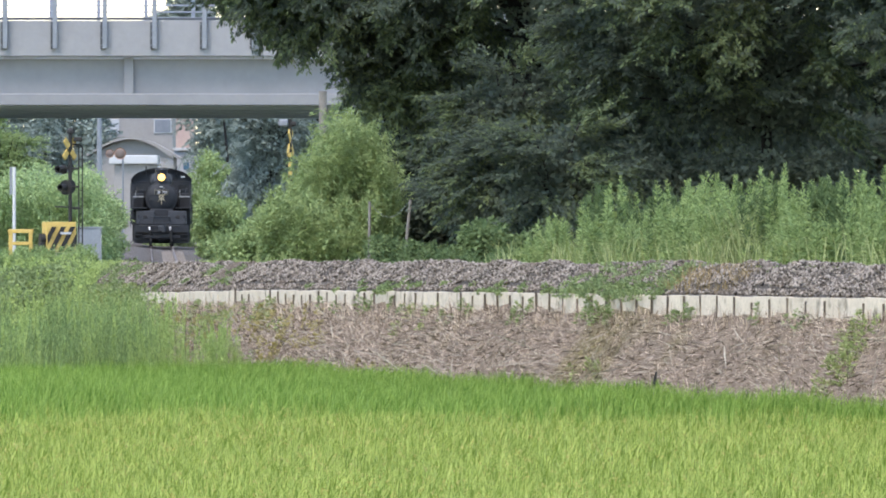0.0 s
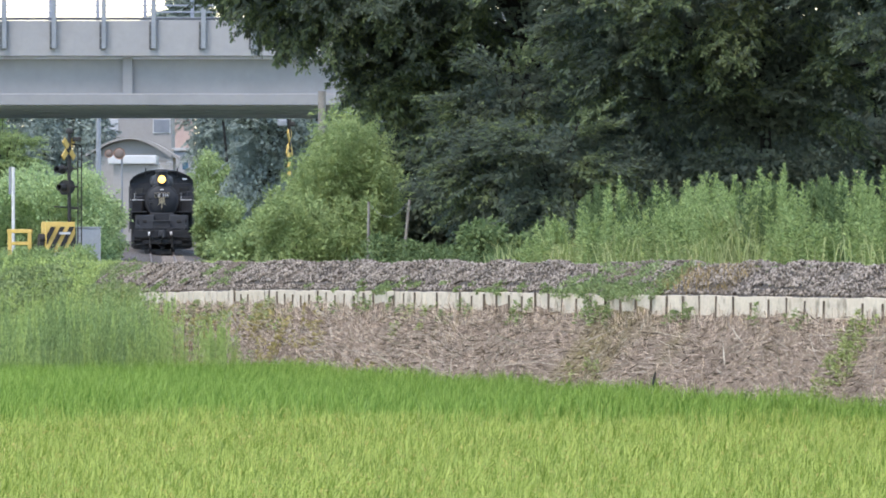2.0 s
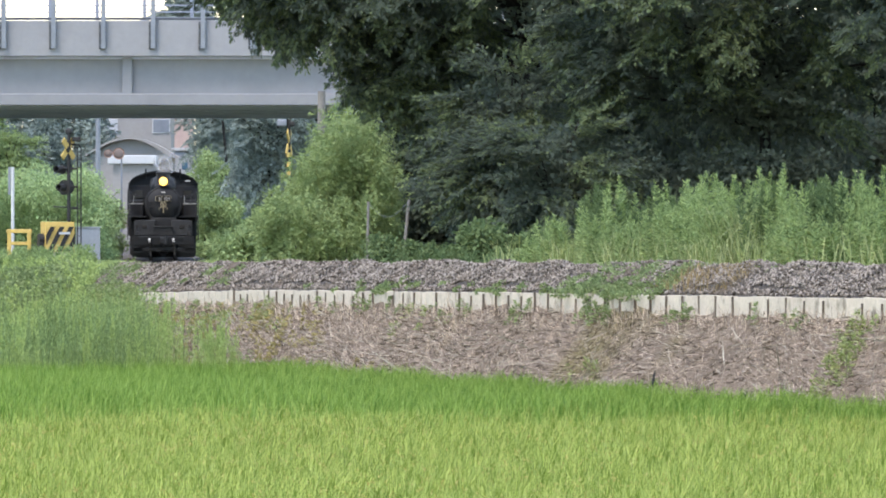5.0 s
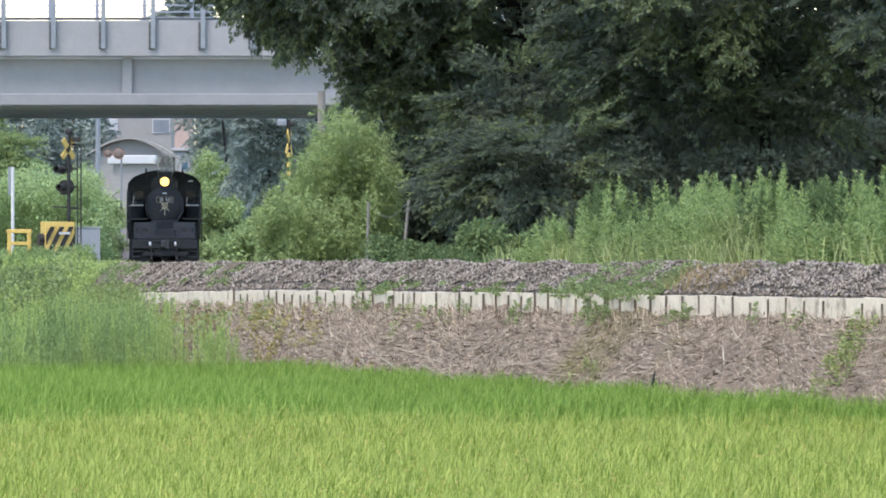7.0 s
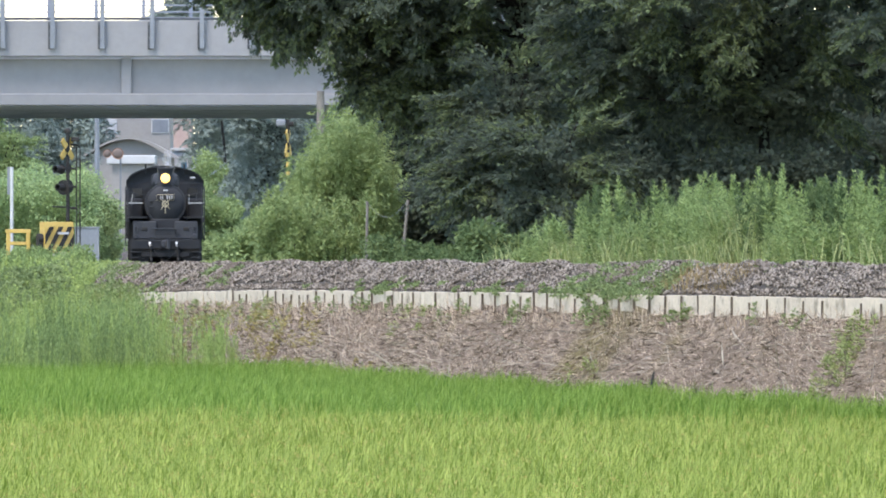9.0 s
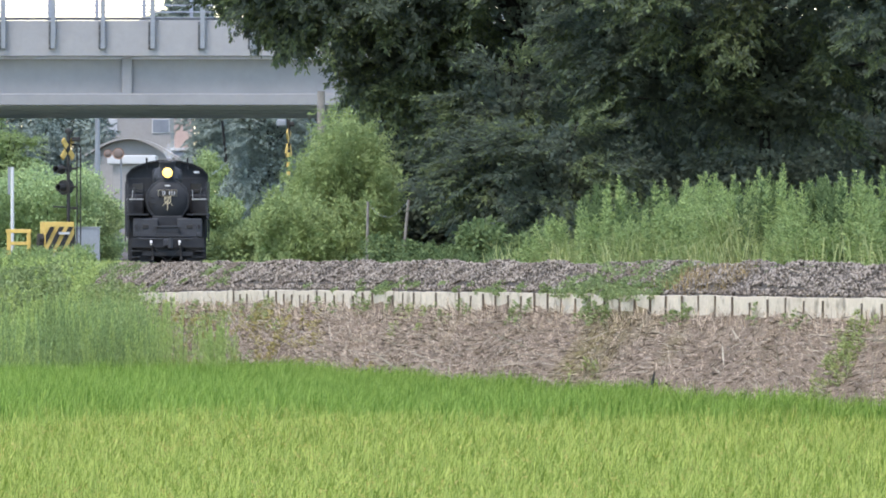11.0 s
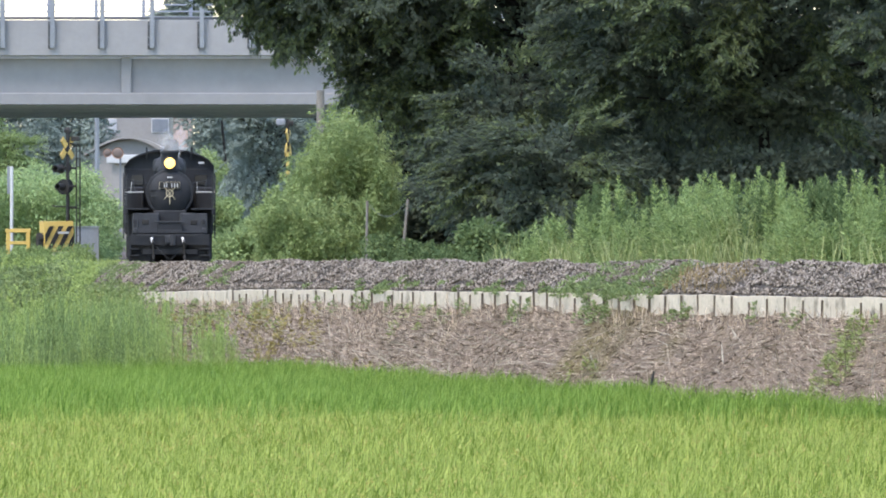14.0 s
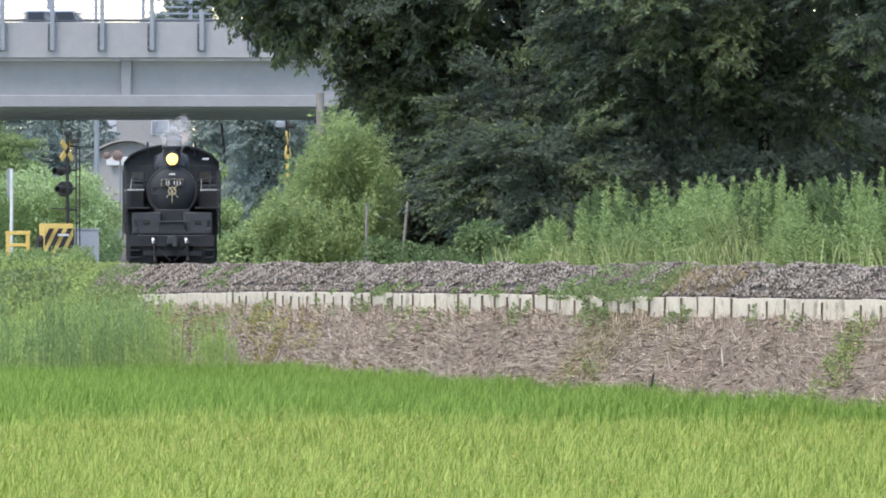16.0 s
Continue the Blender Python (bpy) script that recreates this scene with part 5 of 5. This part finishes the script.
goldenrod("weed_plumes", np.stack([gx, gy, ground_z(gx, gy), (2.0 + 1.0 * rng.random(60))[i] * rng.uniform(0.75, 1.0, 300)], -1), "darker green plumes of tall feathery weeds by the field", GOLDENROD, leaf_len=0.06, upright=2.0, thin=0.5, per=85)
x, yy = corner(420, 236, 262, 0.5)
a, k = rng.uniform(0, 2 * math.pi, len(x)), rng.uniform(0.02, 0.2, len(x))
tagged(new("weed_stalks", blades("weed_stalks", np.stack([x, yy, ground_z(x, yy)], -1), np.stack([np.cos(a) * k, np.sin(a) * k, 0 * a], -1), 1.9, 0.02, SHRUB, 0.2)), "thin dark stalks among the feathery weeds", "weeds", kind="stuff")
x, yy = rng.normal(-5.3, 0.22, 70), 235 + 4 * rng.random(70)
goldenrod("weed_clump", np.stack([x, yy, ground_z(x, yy), 1.2 + 0.95 * rng.random(70)], -1), "upright feathery green weed clump at the field's edge", TALLWEED, leaf_len=0.062, upright=1.9, thin=0.5, per=85)
x, y, off = along(900, 262, 325, 2.8, 7.5)
goldenrod("bank_weeds", np.stack([x, y, ground_z(x, y), 0.3 + 0.45 * rng.random(900)], -1), "green weeds over the embankment slope", GOLDENROD, leaf_len=0.11, per=62)


DRYG = mat("rusty dry grass", (0.20, 0.14, 0.06), (0.42, 0.31, 0.15), 2, 0.9, island=0.7)
PALE = mat("bleached stalk", (0.28, 0.24, 0.19), (0.48, 0.44, 0.36), 2, 0.9, island=0.7)


def litter(name, n, y0, y1, n0, n1, length, width, material, label, lift=0.06, flat=0.35):
    x, y, off = along(n, y0, y1, n0, n1)
    b = np.stack([x, y, ground_z(x, y) + rng.uniform(-0.01, lift, n)], -1)
    w = rng.normal(size=(n, 3)) * np.array([1, 1, flat])
    tagged(new(name, leaves(name, b, w, length, width, material)), label, "dry weeds", kind="stuff")


def swathes(name, n, y0, y1, n0, n1, length, width, material, label, lift, loose=0.35):
    """Mown stalks combed into swathes: neighbours lie the same way, heaped over and under one another."""
    x, y, off = along(n, y0, y1, n0, n1)
    ang = 0.9 * np.sin(x * 0.55 + y * 0.21) + 0.8 * np.sin(y * 0.47 - x * 0.9 + 1.3) - 0.5 + rng.normal(0, loose, n)
    heap = 0.5 + 0.5 * np.sin(x * 2.3 + 1.7 * np.sin(y * 0.8)) * np.sin(y * 0.9 - x * 0.7)
    b = np.stack([x, y, ground_z(x, y) + lift * heap * rng.random(n)], -1)
    w = np.stack([np.cos(ang), -0.6 * np.abs(np.sin(ang)) + rng.normal(0, 0.3, n), np.sin(ang) * 0.55 + rng.normal(0, 0.18, n)], -1) * rng.choice([-1, 1], (n, 1))
    tagged(new(name, leaves(name, b, w, length, width, material)), label, "dry weeds", kind="stuff")


# dark stalks laid low paint the shade in the gaps of the straw
DEAD = mat("shade-dark stalk", (0.05, 0.037, 0.028), (0.15, 0.115, 0.088), 1.5, 0.95, island=0.5)
swathes("dark_litter", 24000, 183, 276, 2.74, 4.7, 0.20, 0.022, DEAD, "dark matted weeds standing in for shade between the tufts", 0.10, 0.6)
swathes("dry_litter", 70000, 183, 276, 2.74, 4.7, 0.165, 0.0095, STRAW, "brown dead mown weeds lying over the slope", 0.20, 0.75)
x, y, off = along(11000, 183, 276, 2.76, 4.65)
a, k = rng.uniform(0, 2 * math.pi, len(x)), rng.uniform(0.3, 1.6, len(x))
b = np.stack([x, y, ground_z(x, y)], -1)
tuft = 0.5 + 0.5 * np.sin(x * 3.1 + y) * np.sin(y * 1.7 - x)
tagged(new("dead_tufts", blades("dead_tufts", b, np.stack([np.cos(a) * k, np.sin(a) * k, 0 * a], -1), 0.10 + 0.16 * tuft, 0.010, STRAW, 0.3)), "short dead brown tufts bristling on the slope", "dry weeds", kind="stuff")
swathes("dry_stalks", 4200, 183, 262, 2.8, 4.6, 0.50, 0.012, PALE, "pale broken stalks lying on the slope", 0.26, 0.5)
litter("broken_canes", 200, 184, 240, 2.9, 4.5, 1.1, 0.03, PALE, "long bleached canes scattered on the slope", 0.25, 0.5)


def patch(name, spots, label, leaf, per=260, leaf_len=0.09):
    """Low creeping plants: spots of x, y, z, radius."""
    s = np.asarray(spots)
    p, w = clump_leaves(s[:, :3], s[:, 3:] * np.array([[1.0, 1.0, 0.35]]), per, 0.7, -0.2)
    tagged(new(name, leaves(name, p, w, leaf_len, leaf_len * 0.6, leaf)), label, "weeds", kind="stuff")


def shoulder_spots(rows):
    out = []
    for y, off, r in rows:
        x, yy = beside(y, off)
        z = kerb_z(y) + (rail_z(y) - kerb_z(y)) * float(np.clip((2.62 - off) / 0.97, 0, 1)) if off > 1.6 and off < 2.7 else float(ground_z(np.array(x), np.array(yy))) if off > 2.7 else rail_z(y) - 0.1
        out.append((x, yy, z, r))
    return out


def scattered(boxes):
    rows = []
    for y0, y1, n0, n1, count, r in boxes:
        rows += [(rng.uniform(y0, y1), rng.uniform(n0, n1), r * rng.uniform(0.6, 1.3)) for _ in range(count)]
    return shoulder_spots(rows)


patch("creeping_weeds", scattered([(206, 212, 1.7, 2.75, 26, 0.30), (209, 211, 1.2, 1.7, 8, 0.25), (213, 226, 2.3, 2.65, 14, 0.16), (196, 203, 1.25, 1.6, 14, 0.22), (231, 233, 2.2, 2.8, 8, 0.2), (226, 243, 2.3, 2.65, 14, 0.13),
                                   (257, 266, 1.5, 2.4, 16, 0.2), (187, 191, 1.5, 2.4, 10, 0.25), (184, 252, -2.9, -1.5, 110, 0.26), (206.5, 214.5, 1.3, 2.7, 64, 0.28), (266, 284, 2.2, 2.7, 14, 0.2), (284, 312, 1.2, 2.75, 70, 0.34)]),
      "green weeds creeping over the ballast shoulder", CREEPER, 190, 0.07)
patch("low_green_mats", scattered([(243, 266, 2.9, 4.4, 46, 0.34), (262, 276, 2.8, 4.5, 30, 0.34)]), "low green weeds matted over the mown slope", GOLDENROD, 150, 0.06)
patch("low_ochre_mats", scattered([(236, 270, 2.8, 4.6, 70, 0.34), (188, 232, 4.1, 4.6, 30, 0.2)]), "yellow-brown weeds matted over the mown slope", OCHRE, 130, 0.06)
for nm, y0, y1, n0, n1, cnt in (("dry_grass", 202, 207.5, 1.8, 2.6, 420), ("dry_grass", 186.5, 190.5, 1.6, 2.6, 420)):
    x, y, off = along(cnt, y0, y1, n0, n1)
    z = kerb_z(y) + (rail_z(y) - kerb_z(y)) * np.clip((2.62 - off) / 0.97, 0, 1)
    a, k = rng.uniform(0, 2 * math.pi, cnt), rng.uniform(0.1, 0.9, cnt)
    tagged(new(nm, blades(nm, np.stack([x, y, z], -1), np.stack([np.cos(a) * k, np.sin(a) * k, 0 * a], -1), 0.3, 0.011, DRYG, 0.3)), "rusty dry grass on the ballast edge", "dry grass", kind="stuff")


def stems_at(name, boxes, label, leaf, leaf_len=0.06):
    out = []
    for y0, y1, n0, n1, count, h in boxes:
        x, y, off = along(count, y0, y1, n0, n1)
        out.append(np.stack([x, y, ground_z(x, y), h * rng.uniform(0.5, 1.3, count)], -1))
    goldenrod(name, np.concatenate(out), label, leaf, leaf_len, per=130)


stems_at("slope_weeds", [(191.2, 193.2, 2.85, 3.5, 36, 0.30), (191.6, 193.2, 3.4, 3.9, 18, 0.20), (208, 211, 3.4, 3.8, 9, 0.2), (184, 187, 3.0, 4.2, 14, 0.25), (200, 230, 3.9, 4.4, 40, 0.22), (226, 229, 2.8, 3.2, 10, 0.25),
                         (246, 249, 2.8, 3.1, 10, 0.3), (252, 277, 2.9, 4.6, 220, 0.20), (274, 300, 2.68, 3.4, 240, 0.42), (230, 262, 4.0, 4.6, 60, 0.2)], "yellow-green young weeds sprouting on the slope", GRASS)
n = 620
x = rng.uniform(-16.5, -10.6, n)
y = rng.uniform(298, 338, n)
keep = (track_x(y) - x) > 2.4
x, y = x[keep], y[keep]
goldenrod("shoulder_weeds", np.stack([x, y, ground_z(x, y), rng.uniform(0.45, 1.05, len(x))], -1), "rank green weeds over the shoulder of the line", TALLWEED, 0.11, 0.35, 1.0, 60)
x, y = rng.uniform(-16.6, -11.9, 260), rng.uniform(345, 353, 260)
goldenrod("crossing_weeds", np.stack([x, y, ground_z(x, y), rng.uniform(0.7, 1.35, 260)], -1), "leafy green weeds round the crossing gear", GOLDENROD, 0.12, 0.15, 1.3, 60)
y = rng.uniform(318, 430, 520)
off = rng.choice([-1, 1], 520) * rng.uniform(1.25, 2.6, 520)
x, yy = beside(y, off)
goldenrod("trackside_grass", np.stack([x, yy, rail_z(y) - 0.28, rng.uniform(0.15, 0.5, 520)], -1), "short green grass along both sides of the rails", TALLWEED, 0.10, 0.6, 0.8, 60)
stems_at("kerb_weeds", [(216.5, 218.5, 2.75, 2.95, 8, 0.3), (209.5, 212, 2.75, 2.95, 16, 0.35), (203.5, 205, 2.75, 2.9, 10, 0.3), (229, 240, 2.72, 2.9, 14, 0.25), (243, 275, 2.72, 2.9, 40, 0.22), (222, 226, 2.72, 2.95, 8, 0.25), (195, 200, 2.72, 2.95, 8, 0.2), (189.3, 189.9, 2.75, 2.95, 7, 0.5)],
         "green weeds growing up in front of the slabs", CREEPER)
stems_at("ochre_weeds", [(240, 276, 2.8, 4.7, 330, 0.26), (228, 246, 3.6, 4.6, 60, 0.2), (186, 198, 4.0, 4.6, 40, 0.2), (205, 225, 4.1, 4.5, 40, 0.18)], "yellowing low weeds among the dead stalks", OCHRE)
x, y, off = along(2200, 184, 275, 2.74, 2.95)
a, k = rng.uniform(0, 2 * math.pi, len(x)), rng.uniform(0.1, 0.7, len(x))
tagged(new("kerb_straw", blades("kerb_straw", np.stack([x, y, ground_z(x, y)], -1), np.stack([np.cos(a) * k, np.sin(a) * k, 0 * a], -1), 0.34, 0.010, STRAW, 0.3)), "dry brown stalks leaning against the slabs", "dry weeds", kind="stuff")


def grass_tuft(name, x, y, z, count, length, label, spread=0.25):
    b = np.stack([x + rng.normal(0, spread, count), y + rng.normal(0, spread, count), np.full(count, z)], -1)
    a, k = rng.uniform(0, 2 * math.pi, count), rng.uniform(0.25, 1.1, count)
    ob = new(name, blades(name, b - np.array([x, y, z]), np.stack([np.cos(a) * k, np.sin(a) * k, 0 * a], -1), length, 0.02, GRASS, 0.55))
    ob.matrix_basis = pose(x, y, z)
    tagged(ob, label, "grass")


for y, off, dz, ln in ((241, -3.3, 0.0, 1.2), (233, -3.2, 0.1, 1.1), (231.5, -4.0, 0.5, 1.4), (226, -3.3, 0.2, 1.2), (228, -4.6, 1.15, 1.5), (226.5, -4.5, 1.2, 1.4), (208, -3.6, 0.2, 1.2), (199, -4.0, 0.4, 1.3), (247, -3.2, 0.0, 1.0)):
    x, yy = beside(y, off)
    grass_tuft("grass_tuft", float(x), float(yy), float(ground_z(np.array(x), np.array(yy))), 60, ln + dz, "pale arching grass tuft among goldenrod")

dark = thing("dead_reed", 4.08, 199.2, 0.3, "dead reed with a dark seed head beside rice", "reed")
part("stalk", rod((0, 0, 0), (0.03, 0, 0.86), 0.006, n=6), PALE, dark)
part("seed_head", rod((0.03, 0, 0.84), (0.08, 0, 1.14), 0.035, 0.018, 8), BLACKP, dark, "dark brown seed head")


# ---- concrete edge of the ballast, slab by slab ----
def ballast_edge():
    w = thing("ballast_kerb", 0, 0, 0, "low pale wall of weathered concrete slabs holding the ballast", "retaining wall")
    w["kind"] = "structure"
    slab = box(-0.60, 0.60, -0.05, 0.05, -0.75, 0.0, 0.012)
    me = bpy.data.meshes.new("slab")
    slab.to_mesh(me)
    slab.free()
    me.materials.append(KERB)
    sb = box(-0.011, 0.011, -0.022, 0.022, -0.7, 0.0, 0.005)
    ms = bpy.data.meshes.new("stake")
    sb.to_mesh(ms)
    sb.free()
    ms.materials.append(STAKE)
    r = random.Random(5)
    y = 172.0
    while y < 277:
        h = float(track_turn(y))
        x, yy = beside(y, 2.66)
        turn = math.degrees(math.atan2(1.0, h))
        ob = new("slab", me)
        ob.parent = w
        ob.matrix_basis = pose(float(x), float(yy), float(kerb_z(y)) + r.uniform(-0.015, 0.015), 0, 0, turn + r.uniform(-1.2, 1.2)) @ pose(0, 0, 0, r.uniform(-3, 3), r.uniform(-0.8, 0.8))
        if r.random() < 0.85 and y < 254:
            x, yy = beside(y + 0.60, 2.66 + 0.07)
            st = new("stake", ms)
            st.parent = w
            st.matrix_basis = pose(float(x), float(yy), float(kerb_z(y)) + r.uniform(-0.12, 0.02), 0, r.uniform(-5, 5), turn)
        y += 1.225 / math.sqrt(1 + h * h)


ballast_edge()


def sleepers():
    bm = box(-1.0, 1.0, -0.1, 0.1, -0.16, 0.0, 0.015)
    me = bpy.data.meshes.new("sleeper")
    bm.to_mesh(me)
    bm.free()
    me.materials.append(SLEEPER)
    for k in range(280):
        y = 300 + 0.68 * k
        ob = new("sleeper", me)
        ob.parent = TRACK
        ob.matrix_basis = pose(float(track_x(y)), y, float(rail_z(y)) - 0.155, 0, 0, 1.72)


sleepers()


# ---- what moves ----
def motions():
    def gone(t):
        return 13.5 * t - 0.12 * t * t

    def at(t, behind=0.0):
        y = 499 + behind - gone(t)
        return pose(float(track_x(y)), y, float(rail_z(y)), 0, 0, 1.72)
    walk(LOCO, [(t / 2, at(t / 2)) for t in range(33)])
    walk(COACH, [(t / 2, at(t / 2, 12.6)) for t in range(33)])
    for ax, r, y in AXLES:
        step = 2 if r > 0.5 else 1
        walk(ax, [(k / 30, pose(0, y, r, math.degrees(gone(k / 30) / r) % 360)) for k in range(0, 481, step)])
    # steam: each puff waits in the smokebox, rises from the chimney while the engine works hard, and sinks into the cab's lee
    for i, p in enumerate(PUFFS):
        period, first = 2.0, 2.0 * i / len(PUFFS)
        rows = []
        for k in range(0, 65):
            t = k / 4
            turns, c = divmod((t + first) / period, 1.0)
            began = (turns * period) - first
            working = 2.0 < began < 6.8 or began > 12.8 or i % 7 == 0
            spread = (0.5 * math.sin(i * 2.4) - 0.12) * c
            if not working or c > 0.8:
                spot = Vector((0, 2.0 if c < 0.4 or not working else 8.2, 2.4))
            else:
                spot = Vector((spread, 1.6 + 6.0 * c, 3.55 + 1.25 * c ** 0.7 * (0.75 + 0.25 * math.sin(i * 1.3))))
            rows.append((t, Matrix.Translation(at(t).translation + spot) @ pose(0, 0, 0, 0, 0, 25 * math.sin(t * 0.8 + i))))
        walk(p, rows)
    # traffic on the bridge: seconds at which each is at a known place, then its speed
    for v, t0, x0, speed in CARS:
        walk(v, [(t, pose(x0 + speed * (t - t0), LANE, ROAD_Z)) for t in range(0, 17)])
    walk(LORRY, [(t, pose(-14.3 + 22.3 * (t - 8.0), LANE, ROAD_Z)) for t in range(0, 17)])


motions()
